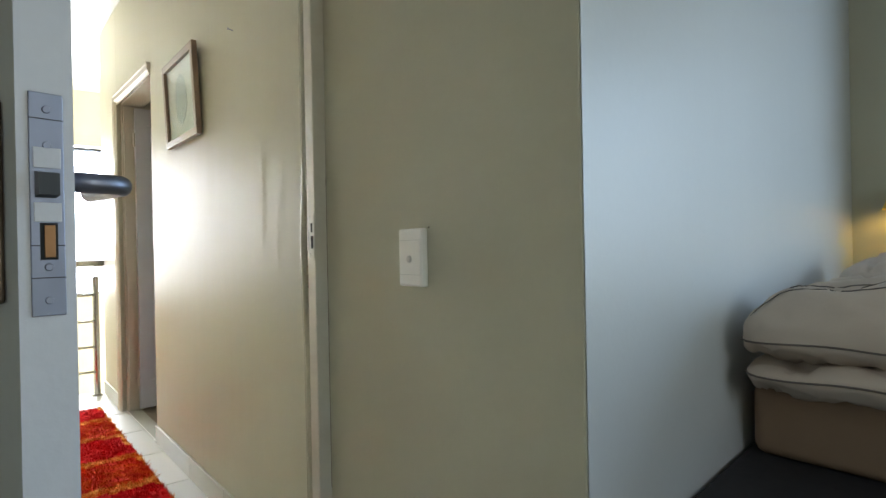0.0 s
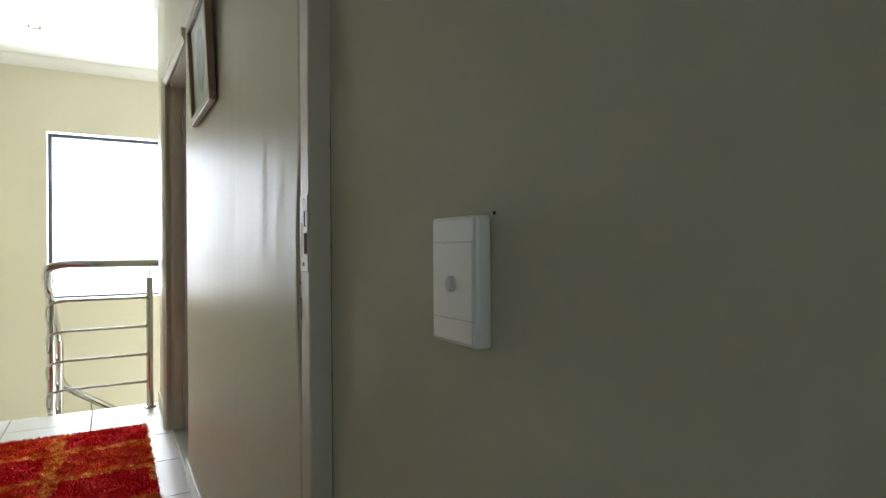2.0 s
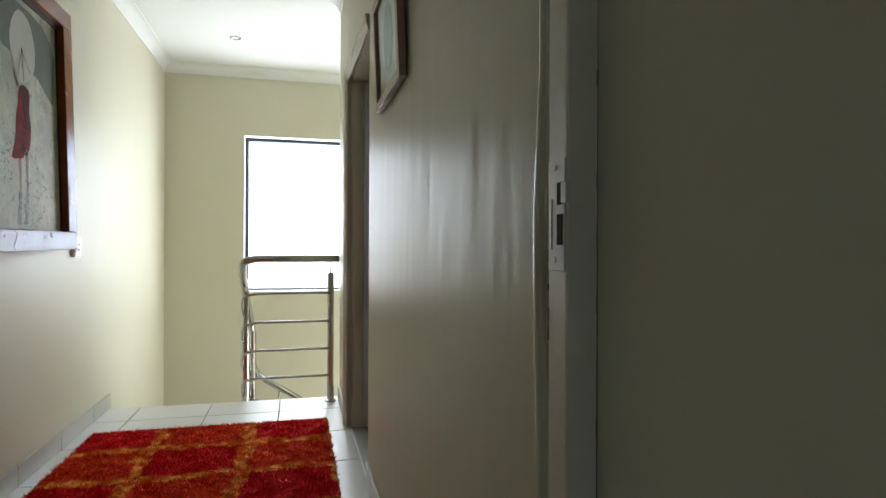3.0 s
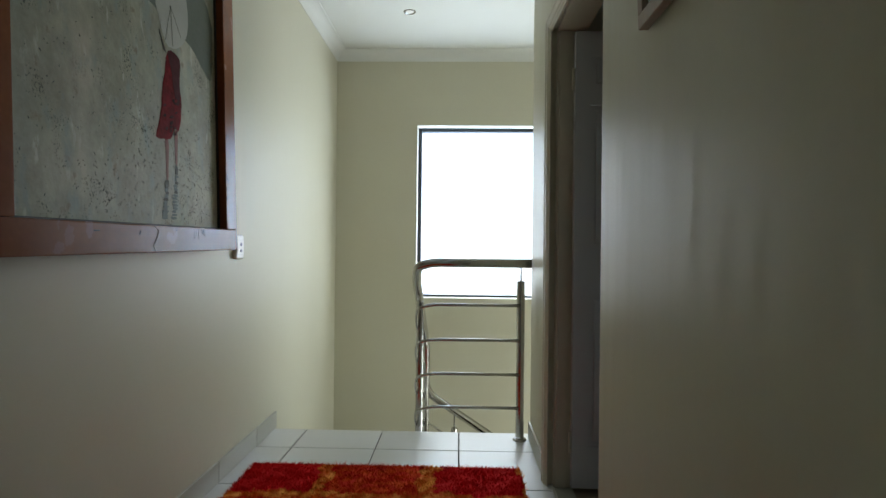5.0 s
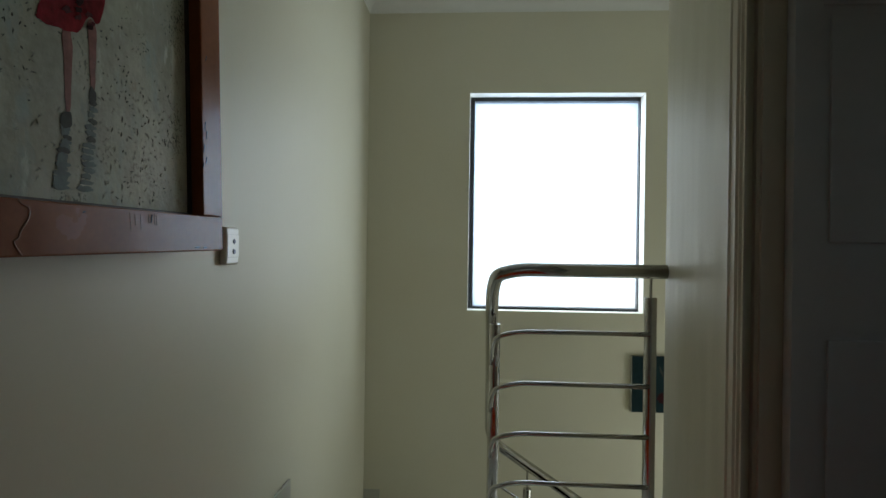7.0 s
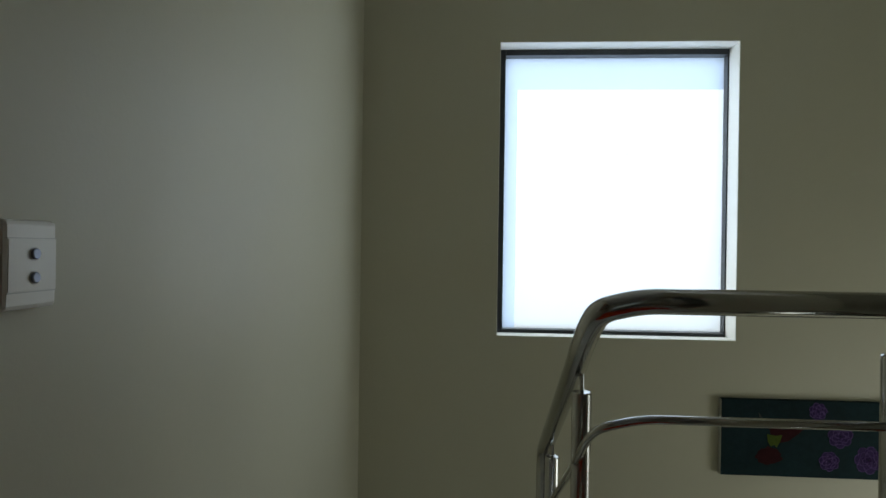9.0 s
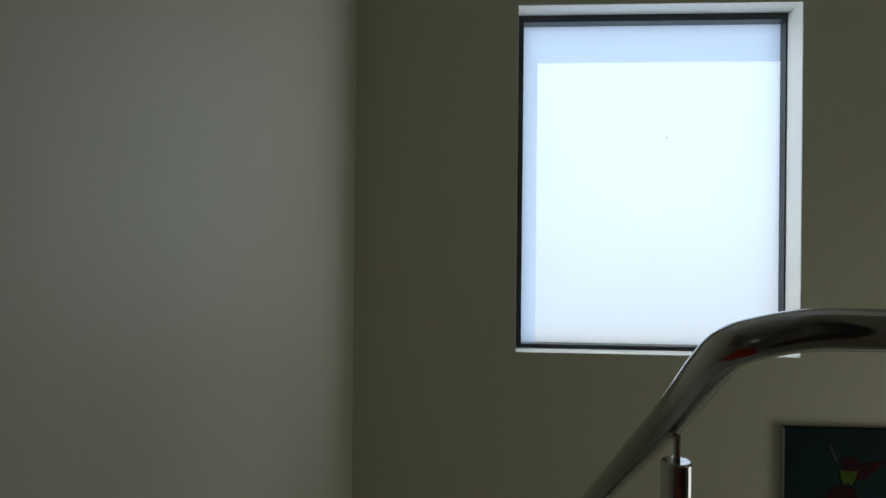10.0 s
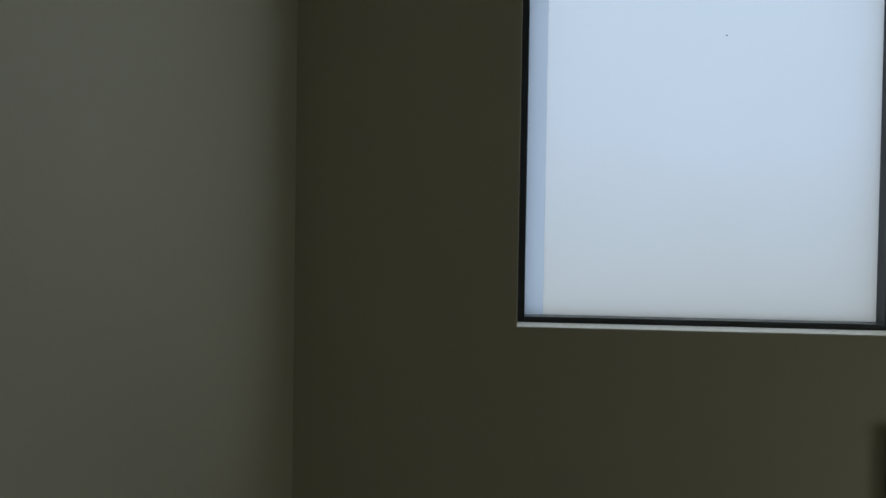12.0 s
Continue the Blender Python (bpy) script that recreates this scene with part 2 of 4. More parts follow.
def rug_mat():
    """Long-pile rug: red and rust blocks between orange bands, by the rug's own place."""
    m = bpy.data.materials.new("red_orange_rug_pile")
    m.use_nodes = True
    nt = m.node_tree
    b = nt.nodes["Principled BSDF"]
    L = nt.links.new
    co = nt.nodes.new("ShaderNodeTexCoord")
    wn = nt.nodes.new("ShaderNodeTexNoise")
    wn.inputs["Scale"].default_value, wn.inputs["Detail"].default_value = 6.0, 8
    wn.inputs["Roughness"].default_value = 0.68
    L(co.outputs["Object"], wn.inputs["Vector"])
    off = nt.nodes.new("ShaderNodeVectorMath")
    off.operation = "MULTIPLY_ADD"
    off.inputs[1].default_value = (0.22, 0.22, 0)
    L(wn.outputs["Color"], off.inputs[0])
    L(co.outputs["Object"], off.inputs[2])
    sp = nt.nodes.new("ShaderNodeSeparateXYZ")
    L(off.outputs[0], sp.inputs[0])

    def mth(op, a, c=None, d=None):
        n = nt.nodes.new("ShaderNodeMath")
        n.operation = op
        for i, v in enumerate((a, c, d)):
            if v is None:
                continue
            if isinstance(v, (int, float)):
                n.inputs[i].default_value = v
            else:
                L(v, n.inputs[i])
        return n.outputs[0]

    u = mth("MULTIPLY_ADD", sp.outputs["X"], 2.273, -0.046)
    v = mth("MULTIPLY_ADD", sp.outputs["Y"], 2.564, 0.654)
    fu, fv = mth("FRACT", u), mth("FRACT", v)
    du = mth("ABSOLUTE", mth("SUBTRACT", fu, 0.5))
    dv = mth("ABSOLUTE", mth("SUBTRACT", fv, 0.5))
    line = mth("MAXIMUM", mth("GREATER_THAN", du, 0.42), mth("GREATER_THAN", dv, 0.42))
    par = mth("FLOORED_MODULO", mth("ADD", mth("ADD", mth("FLOOR", u), mth("FLOOR", v)), 1.0), 2.0)

    def mixc(f, a, c):
        n = nt.nodes.new("ShaderNodeMix")
        n.data_type = "RGBA"
        L(f, n.inputs["Factor"])
        for s, x in (("A", a), ("B", c)):
            k = [i for i in n.inputs if i.name == s and i.type == "RGBA"][0]
            if isinstance(x, tuple):
                k.default_value = (*x, 1)
            else:
                L(x, k)
        return [o for o in n.outputs if o.type == "RGBA"][0]

    n4 = nt.nodes.new("ShaderNodeTexNoise")
    n4.inputs["Scale"].default_value, n4.inputs["Detail"].default_value = 22.0, 4
    L(co.outputs["Object"], n4.inputs["Vector"])
    patch = nt.nodes.new("ShaderNodeMapRange")
    patch.inputs["From Min"].default_value, patch.inputs["From Max"].default_value = 0.44, 0.66
    L(n4.outputs["Fac"], patch.inputs["Value"])
    blk = mixc(par, (0.56, 0.004, 0.007), mixc(patch.outputs["Result"], (0.55, 0.022, 0.006), (0.66, 0.075, 0.008)))
    st = mixc(patch.outputs["Result"], (0.58, 0.10, 0.008), (0.92, 0.44, 0.09))
    col = mixc(line, blk, st)
    L(col, b.inputs["Base Color"])
    b.inputs["Roughness"].default_value = 0.95
    b.inputs["Specular IOR Level"].default_value = 0.1
    return m


M_RUG = rug_mat()


def canvas_mat():
    m = mat("pale_grey_green_oil_ground", (0.30, 0.305, 0.235), 0.6, var=0.40, scale=6, fine=60, bump=0.0012, bscale=70, spec=0.2)
    nt = m.node_tree
    b = nt.nodes["Principled BSDF"]
    co = nt.nodes.new("ShaderNodeTexCoord")
    n = nt.nodes.new("ShaderNodeTexNoise")
    n.inputs["Scale"].default_value, n.inputs["Detail"].default_value = 140, 8
    nt.links.new(co.outputs["Object"], n.inputs["Vector"])
    k = nt.nodes.new("ShaderNodeTexNoise")
    k.inputs["Scale"].default_value = 9
    nt.links.new(co.outputs["Object"], k.inputs["Vector"])
    a = nt.nodes.new("ShaderNodeMath")
    a.operation = "MULTIPLY"
    nt.links.new(n.outputs["Fac"], a.inputs[0])
    nt.links.new(k.outputs["Fac"], a.inputs[1])
    r = nt.nodes.new("ShaderNodeMapRange")
    r.inputs["From Min"].default_value, r.inputs["From Max"].default_value = 0.345, 0.40
    nt.links.new(a.outputs[0], r.inputs["Value"])
    mx = nt.nodes.new("ShaderNodeMix")
    mx.data_type = "RGBA"
    nt.links.new(r.outputs["Result"], mx.inputs["Factor"])
    src = b.inputs["Base Color"].links[0].from_socket
    A = [i for i in mx.inputs if i.type == "RGBA"]
    nt.links.new(src, A[0])
    A[1].default_value = (0.085, 0.092, 0.072, 1)
    base = [o for o in mx.outputs if o.type == "RGBA"][0]
    for sc, lo, hi, zs, tint in ((5.0, 0.50, 0.68, 0.6, (0.50, 0.47, 0.37)), (11.0, 0.54, 0.66, 0.5, (0.24, 0.30, 0.27)), (24.0, 0.60, 0.70, 0.35, (0.56, 0.56, 0.48)), (17.0, 0.62, 0.70, 0.8, (0.20, 0.16, 0.11))):
        mp = nt.nodes.new("ShaderNodeMapping")
        mp.inputs["Scale"].default_value = (1, 1, zs)
        mp.inputs["Location"].default_value = (sc, 0, 0)
        nt.links.new(co.outputs["Object"], mp.inputs["Vector"])
        nn = nt.nodes.new("ShaderNodeTexNoise")
        nn.inputs["Scale"].default_value, nn.inputs["Detail"].default_value, nn.inputs["Roughness"].default_value = sc, 7, 0.62
        nt.links.new(mp.outputs[0], nn.inputs["Vector"])
        rg = nt.nodes.new("ShaderNodeMapRange")
        rg.inputs["From Min"].default_value, rg.inputs["From Max"].default_value, rg.inputs["To Max"].default_value = lo, hi, 0.75
        nt.links.new(nn.outputs["Fac"], rg.inputs["Value"])
        m2 = nt.nodes.new("ShaderNodeMix")
        m2.data_type = "RGBA"
        nt.links.new(rg.outputs["Result"], m2.inputs["Factor"])
        C = [i for i in m2.inputs if i.type == "RGBA"]
        nt.links.new(base, C[0])
        C[1].default_value = (*tint, 1)
        base = [o for o in m2.outputs if o.type == "RGBA"][0]
    nt.links.new(base, b.inputs["Base Color"])
    return m


M_OIL = canvas_mat()


# ---- mesh helpers ----
def box(bm, x0, x1, y0, y1, z0, z1, bevel=0.0, m=None):
    r = bmesh.ops.create_cube(bm, size=1.0)
    vs = r["verts"]
    for v in vs:
        v.co = Vector((x0 + (v.co.x + 0.5) * (x1 - x0), y0 + (v.co.y + 0.5) * (y1 - y0), z0 + (v.co.z + 0.5) * (z1 - z0)))
    if bevel:
        es = {e for v in vs for e in v.link_edges}
        r = bmesh.ops.bevel(bm, geom=list(es), offset=bevel, segments=2, affect="EDGES", profile=0.5)
        vs = list({v for f in r["faces"] for v in f.verts} | {v for v in vs if v.is_valid})
    if m is not None:
        bmesh.ops.transform(bm, matrix=m, verts=vs)
    return bm


def nbox(*a, **k):
    return box(bmesh.new(), *a, **k)


def obj(name, bm, material, smooth=False):
    me = bpy.data.meshes.new(name)
    bmesh.ops.recalc_face_normals(bm, faces=bm.faces)
    bm.to_mesh(me)
    bm.free()
    if smooth:
        me.shade_smooth()
    me.materials.append(material)
    return new(name, me)


def part(name, bm, material, parent, label="", smooth=False):
    ob = obj(name, bm, material, smooth)
    ob.parent = parent
    return tagged(ob, label)


def struct(name, bm, material, label="", smooth=False):
    return tagged(obj(name, bm, material, smooth), label, kind="structure")


def thing(name, m, label, category, group=""):
    ob = new(name)
    ob.matrix_world = m
    ob.empty_display_size = 0.1
    return tagged(ob, label, category, group)


def ring(bm, c, n, up, r, k):
    n = n.normalized()
    a = n.cross(up)
    if a.length < 1e-4:
        a = n.cross(Vector((1, 0.1, 0)))
    a.normalize()
    b = n.cross(a)
    return [bm.verts.new(c + a * math.cos(t) * r + b * math.sin(t) * r) for t in [2 * math.pi * i / k for i in range(k)]]


def tube(pts, r, k=16, bm=None, dome=False):
    """A round bar through the points, ends closed."""
    bm = bm or bmesh.new()
    P = [Vector(p) for p in pts]
    up = Vector((0.13, 0.21, 0.97)) if abs((P[-1] - P[0]).normalized().z) < 0.9 else Vector((1, 0.1, 0))
    rings = []
    for i, p in enumerate(P):
        n = (P[min(i + 1, len(P) - 1)] - P[max(i - 1, 0)])
        rings.append(ring(bm, p, n, up, r, k))
    for a, b in zip(rings, rings[1:]):
        for i in range(k):
            bm.faces.new((a[i], a[(i + 1) % k], b[(i + 1) % k], b[i]))
    bm.faces.new(list(reversed(rings[0])))
    bm.faces.new(rings[-1])
    return bm


def rounded(pts, rad, seg=8):
    """The polyline with its corners rounded."""
    P = [Vector(p) for p in pts]
    out = [P[0]]
    for a, b, c in zip(P, P[1:], P[2:]):
        u, v = (a - b), (c - b)
        d = min(rad, u.length * 0.45, v.length * 0.45)
        s, e = b + u.normalized() * d, b + v.normalized() * d
        for i in range(seg + 1):
            t = i / seg
            out.append(s * (1 - t) ** 2 + b * 2 * t * (1 - t) + e * t * t)
    out.append(P[-1])
    return out


def lathe(profile, k=24, m=None):
    """Turned about z from (radius, height) pairs."""
    bm = bmesh.new()
    rows = [[bm.verts.new((r * math.cos(2 * math.pi * i / k), r * math.sin(2 * math.pi * i / k), z)) for i in range(k)] for r, z in profile]
    for a, b in zip(rows, rows[1:]):
        for i in range(k):
            bm.faces.new((a[i], a[(i + 1) % k], b[(i + 1) % k], b[i]))
    bm.faces.new(rows[0])
    bm.faces.new(rows[-1])
    if m is not None:
        bmesh.ops.transform(bm, matrix=m, verts=bm.verts)
    return bm


def prism(profile, p0, p1, side):
    """A profile of (out, z) pairs drawn from p0 to p1; side: the way out of the wall."""
    bm = bmesh.new()
    s = Vector(side)
    rows = [[bm.verts.new(Vector(p) + s * o + Vector((0, 0, z))) for o, z in profile] for p in (p0, p1)]
    k = len(profile)
    for i in range(k):
        bm.faces.new((rows[0][i], rows[0][(i + 1) % k], rows[1][(i + 1) % k], rows[1][i]))
    bm.faces.new(rows[0])
    bm.faces.new(rows[1])
    return bm


def poly(pts, th, axis="x"):
    """A thin plate with the outline pts, (y, z) for axis x or (x, z) for axis y."""
    bm = bmesh.new()
    def at(d, p):
        return (d, p[0], p[1]) if axis == "x" else (p[0], d, p[1])
    a = [bm.verts.new(at(0, p)) for p in pts]
    b = [bm.verts.new(at(th, p)) for p in pts]
    bm.faces.new(a)
    bm.faces.new(list(reversed(b)))
    for i in range(len(pts)):
        j = (i + 1) % len(pts)
        bm.faces.new((a[i], a[j], b[j], b[i]))
    return bm


# ---- structure ----
T = 0.12
struct("wall_west", nbox(XW - T, XW, YB - 0.11, YN + 0.22, ZL, ZC), M_WALL, "cream painted corridor and stair wall")
bm = bmesh.new()
for a in ((XW, WX0, ZL, ZC), (WX1, 2.45, ZL, ZC), (WX0, WX1, ZL, WZ0), (WX0, WX1, WZ1, ZC)):
    box(bm, a[0], a[1], YN, YN + 0.22, a[2], a[3])
struct("wall_north", bm, M_WALL, "cream painted stair wall with a tall window opening")
wse = struct("wall_stair_east", nbox(2.45, 2.57, 0.03, 0.23, ZL, ZC), M_WALL, "cream painted stair wall with an added, unseen side window")
part("wall_pier", nbox(2.45, 2.57, 1.47, YN + 0.22, ZL, ZC), M_WALL, wse)
part("wall_apron", nbox(2.45, 2.57, 0.23, 1.47, ZL, -1.12), M_WALL, wse)
part("wall_lintel", nbox(2.45, 2.57, 0.23, 1.47, 0.52, ZC), M_WALL, wse)
struct("wall_stair_south", nbox(T, 2.45, -0.09, 0.03, ZL, ZC), M_WALL, "cream painted wall beside the stair")
DY0, DY1, DZ = -1.38, -0.592, 1.912
struct("wall_east_end", nbox(XE, XE + T, DY1 + 0.02, 0.03, -0.2, ZC, 0.004), M_GLOSS, "short glossy cream wall end by the stair rail")
wce = struct("wall_corridor_east", nbox(XE2, XE2 + T, -3.172, DY0, -0.2, ZC), M_GLOSS, "glossy cream corridor wall around a doorway")


def slab(pts, z0, z1):
    """An upright prism over the plan outline pts."""
    bm = bmesh.new()
    a = [bm.verts.new((p[0], p[1], z0)) for p in pts]
    b = [bm.verts.new((p[0], p[1], z1)) for p in pts]
    bm.faces.new(a)
    bm.faces.new(b)
    for i in range(len(pts)):
        j = (i + 1) % len(pts)
        bm.faces.new((a[i], a[j], b[j], b[i]))
    return bm


part("wall_lintel", slab([(XE2, DY0), (XE + 0.0005, DY1 + 0.02), (XE + T, DY1 + 0.02), (XE2 + T, DY0)], DZ + 0.02, ZC), M_GLOSS, wce)
struct("wall_passage", slab([(XP, -3.262), (XP, YE + 0.005), (XP + 0.0015, YE + 0.0015), (XP + T, YE + SL * T + 0.004), (XP + T, -3.262)], -0.1, ZC), M_GLOSS, "glossy cream passage wall in the bedroom")
# bedroom north wall, leaning a little off square
bm = bmesh.new()
x1 = BX1 + 0.12
pts = [(XP + 0.0035, YE), (x1, YE + SL * (x1 - XP)), (x1, YE + SL * (x1 - XP) + 0.12), (XP + T + 0.001, YE + SL * T + 0.12), (XP + T + 0.001, YE + SL * T + 0.0035)]
lo = [bm.verts.new((p[0], p[1], 0)) for p in pts]
hi = [bm.verts.new((p[0], p[1], ZC)) for p in pts]
bm.faces.new(lo)
bm.faces.new(hi)
for i in range(len(pts)):
    bm.faces.new((lo[i], lo[(i + 1) % 5], hi[(i + 1) % 5], hi[i]))
struct("wall_bedroom_north", bm, M_BED, "pale glossy bedroom wall behind the bed head")
wbe = struct("wall_bedroom_east", nbox(BX1, BX1 + 0.2, BY0, -6.35, 0, ZC), M_WALL, "cream bedroom wall with an unseen window opening")
part("wall_pier", nbox(BX1, BX1 + 0.2, -4.85, YE + SL * BX1, 0, ZC), M_WALL, wbe)
part("wall_apron", nbox(BX1, BX1 + 0.2, -6.35, -4.85, 0, 0.85), M_WALL, wbe)
part("wall_lintel", nbox(BX1, BX1 + 0.2, -6.35, -4.85, 2.05, ZC), M_WALL, wbe)
wbs = struct("wall_bedroom_south", nbox(XW - T, BSX0, BY0 - T, BY0, 0, ZC), M_WALL, "cream bedroom wall with an unseen window opening")
part("wall_pier", nbox(BSX1, BX1 + 0.2, BY0 - T, BY0, 0, ZC), M_WALL, wbs)
part("wall_apron", nbox(BSX0, BSX1, BY0 - T, BY0, 0, BSZ0), M_WALL, wbs)
part("wall_lintel", nbox(BSX0, BSX1, BY0 - T, BY0, BSZ1, ZC), M_WALL, wbs)
win4 = struct("window_4", nbox(BSX0 + 0.04, BSX1 - 0.04, BY0 - 0.07, BY0 - 0.066, BSZ0 + 0.04, BSZ1 - 0.04), M_CLEAR, "unseen bedroom window with a clear pane")
win4.visible_shadow = False
bm = bmesh.new()
for a in ((BSX0, BSX0 + 0.04, BSZ0, BSZ1), (BSX1 - 0.04, BSX1, BSZ0, BSZ1), (BSX0 + 0.04, BSX1 - 0.04, BSZ0, BSZ0 + 0.04), (BSX0 + 0.04, BSX1 - 0.04, BSZ1 - 0.04, BSZ1)):
    box(bm, a[0], a[1], BY0 - 0.08, BY0 - 0.05, a[2], a[3])
part("window_frame", bm, M_ALU, win4, "charcoal window frame")
struct("wall_bedroom_west", nbox(XW - T, XW, BY0, YB - 0.11, 0, ZC), M_WALL, "cream bedroom wall")
bm = nbox(XW, -0.87, YB - 0.09, YB + 0.02, 0, ZC)
box(bm, -0.87, XE2 - 0.001, YB - 0.06, YB + 0.02, 2.03, ZC)
struct("wall_door_side", bm, M_WALL, "cream wall around the bedroom doorway")
# opening added out of view for the side room's fill lamp
wsr = struct("wall_side_room", nbox(2.0, 2.1, -3.2, -2.6, 0, ZC), M_WALL, "cream side room wall with a small added opening, unseen")
part("wall_pier", nbox(2.0, 2.1, -1.8, -0.09, 0, ZC), M_WALL, wsr)
part("wall_apron", nbox(2.0, 2.1, -2.6, -1.8, 0, 0.9), M_WALL, wsr)
part("wall_lintel", nbox(2.0, 2.1, -2.6, -1.8, 2.0, ZC), M_WALL, wsr)
struct("wall_side_room_south", nbox(XE2 + T, 2.1, -3.3, -3.2, 0, ZC), M_WALL, "cream side room wall")
struct("ceiling", nbox(XW - T, BX1 + 0.2, BY0 - T, YN + 0.22, ZC, ZC + 0.1), M_CEIL, "flat white plaster ceiling")

COVE = [(0, 0), (0, -0.080), (0.004, -0.080)] + [(0.080 - 0.076 * math.cos(a), -0.080 + 0.076 * math.sin(a)) for a in [math.pi / 16 * i for i in range(1, 8)]] + [(0.080, -0.004), (0.080, 0)]
for p0, p1, s in (((XW, YB, ZC), (XW, YN, ZC), (1, 0, 0)), ((XW, YN, ZC), (2.45, YN, ZC), (0, -1, 0)),
                  ((XE, DY1, ZC), (XE, 0.03, ZC), (-1, 0, 0)), ((XE2, YB, ZC), (XE2, DY0, ZC), (-1, 0, 0)), ((XE2, DY0, ZC), (XE, DY1, ZC), (-1, 0, 0)), ((XE, 0.03, ZC), (2.45, 0.03, ZC), (0, 1, 0))):
    struct("trim", prism(COVE, p0, p1, s), M_CEIL, "white plaster cove cornice", smooth=False)

# floors
floor = struct("floor", nbox(XW, XE2 + 0.002, YB, YL - 0.008, -0.16, -0.008), M_GROUT, "pale grey ceramic tiled corridor floor with dark joints")
bm = nbox(XE2 + 0.004, 0.10, DY0 + 0.001, DY1, -0.16, -0.002, 0.001)
part("threshold_tile", bm, M_SKT, floor, "narrow grey threshold tile")
part("edge_strip", nbox(XE2 - 0.004, XE2 + 0.003, DY0 + 0.05, DY1 + 0.12, -0.006, 0.0012, 0.0005), M_STRIP, floor, "white metal edge strip")
struct("floor_side_room", nbox(0.101, 2.0, -3.2, -0.09, -0.16, -0.012), M_BROWN, "dull brown side room floor")
struct("floor_bedroom", nbox(XW, BX1 + 0.1, BY0, YB, -0.1, -0.002), M_BROWN, "brown bedroom floor")
struct("floor_lower", nbox(XW, 2.45, 0.03, YN, ZL - 0.1, ZL), M_TILE, "pale tiled lower floor at the foot of the stair")

# ---- stair window ----
win = struct("window_1", nbox(-0.70, 0.372, 1.817, 1.821, WZ0 + 0.021, WZ1 - 0.03), M_GLASS, "tall stair window with one pane coloured like bright sky in a thin charcoal frame")
win.visible_shadow = False
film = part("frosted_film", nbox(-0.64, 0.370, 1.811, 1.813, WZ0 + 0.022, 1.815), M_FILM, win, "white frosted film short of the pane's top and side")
film.visible_shadow = False
bm = bmesh.new()
box(bm, WX0, WX0 + 0.032, 1.765, 1.86, WZ0, WZ1, 0.002)
box(bm, WX1 - 0.009, WX1, 1.775, 1.86, WZ0, WZ1, 0.002)
box(bm, WX0 + 0.033, WX1 - 0.010, 1.765, 1.86, WZ0, WZ0 + 0.020, 0.002)
box(bm, WX0 + 0.033, WX1 - 0.010, 1.765, 1.86, WZ1 - 0.030, WZ1, 0.002)
part("window_frame", bm, M_ALU, win, "charcoal window frame")
bm = bmesh.new()
box(bm, WX0, WX1, 1.662, 1.764, WZ0, WZ0 + 0.003)
part("window_sill", bm, M_REVEAL, win, "white painted sill")
bm = bmesh.new()
box(bm, WX0, WX1, 1.662, 1.764, WZ1 - 0.003, WZ1)
box(bm, WX0, WX0 + 0.003, 1.662, 1.764, WZ0 + 0.004, WZ1 - 0.004)
box(bm, WX1 - 0.003, WX1, 1.662, 1.774, WZ0 + 0.004, WZ1 - 0.004)
part("window_reveal", bm, M_REVEAL, win, "white painted reveal")
# unseen window added to account for the stair's fill lamp
win3 = struct("window_3", nbox(2.475, 2.479, 0.27, 1.43, -1.08, 0.48), M_CLEAR, "added, unseen side window of the stair with a clear pane")
win3.visible_shadow = False
bm = bmesh.new()
for a in ((0.23, 0.27, -1.12, 0.52), (1.43, 1.47, -1.12, 0.52), (0.27, 1.43, -1.12, -1.08), (0.27, 1.43, 0.48, 0.52)):
    box(bm, 2.46, 2.50, a[0], a[1], a[2], a[3])
part("window_frame", bm, M_ALU, win3, "charcoal window frame")
win2 = struct("window_2", nbox(BX1 + 0.10, BX1 + 0.104, -6.31, -4.89, 0.89, 2.01), M_CLEAR, "unseen bedroom window with a clear pane")
win2.visible_shadow = False
bm = bmesh.new()
for a in ((-6.35, -6.31, 0.85, 2.05), (-4.89, -4.85, 0.85, 2.05), (-6.31, -4.89, 0.85, 0.89), (-6.31, -4.89, 2.01, 2.05)):
    box(bm, BX1 + 0.08, BX1 + 0.13, a[0], a[1], a[2], a[3])
part("window_frame", bm, M_ALU, win2, "charcoal window frame")

# ---- stair ----
stair = struct("stairs", nbox(XW, -0.545, YL, 0.378, ZL, -RISE - 0.01), M_WALL, "pale tiled winding stair down from the landing")
TR = [(YL, 0.378), (0.378, 0.641), (0.641, 0.858)]
for i, (a, b) in enumerate(TR):
    z = -RISE * (i + 1)
    if i:
        part("step", nbox(XW, -0.545, a, b, ZL, z - 0.01), M_WALL, stair)
    part("tread_tile", nbox(XW, -0.54, a, b + 0.012, z - 0.01, z, 0.002), M_TILE, stair)
NX, NY = -0.57, 0.858


def wedge(pts, z0, z1):
    bm = bmesh.new()
    a = [bm.verts.new((p[0], p[1], z0)) for p in pts]
    b = [bm.verts.new((p[0], p[1], z1)) for p in pts]
    bm.faces.new(a)
    bm.faces.new(b)
    for i in range(len(pts)):
        j = (i + 1) % len(pts)
        bm.faces.new((a[i], a[j], b[j], b[i]))
    return bm


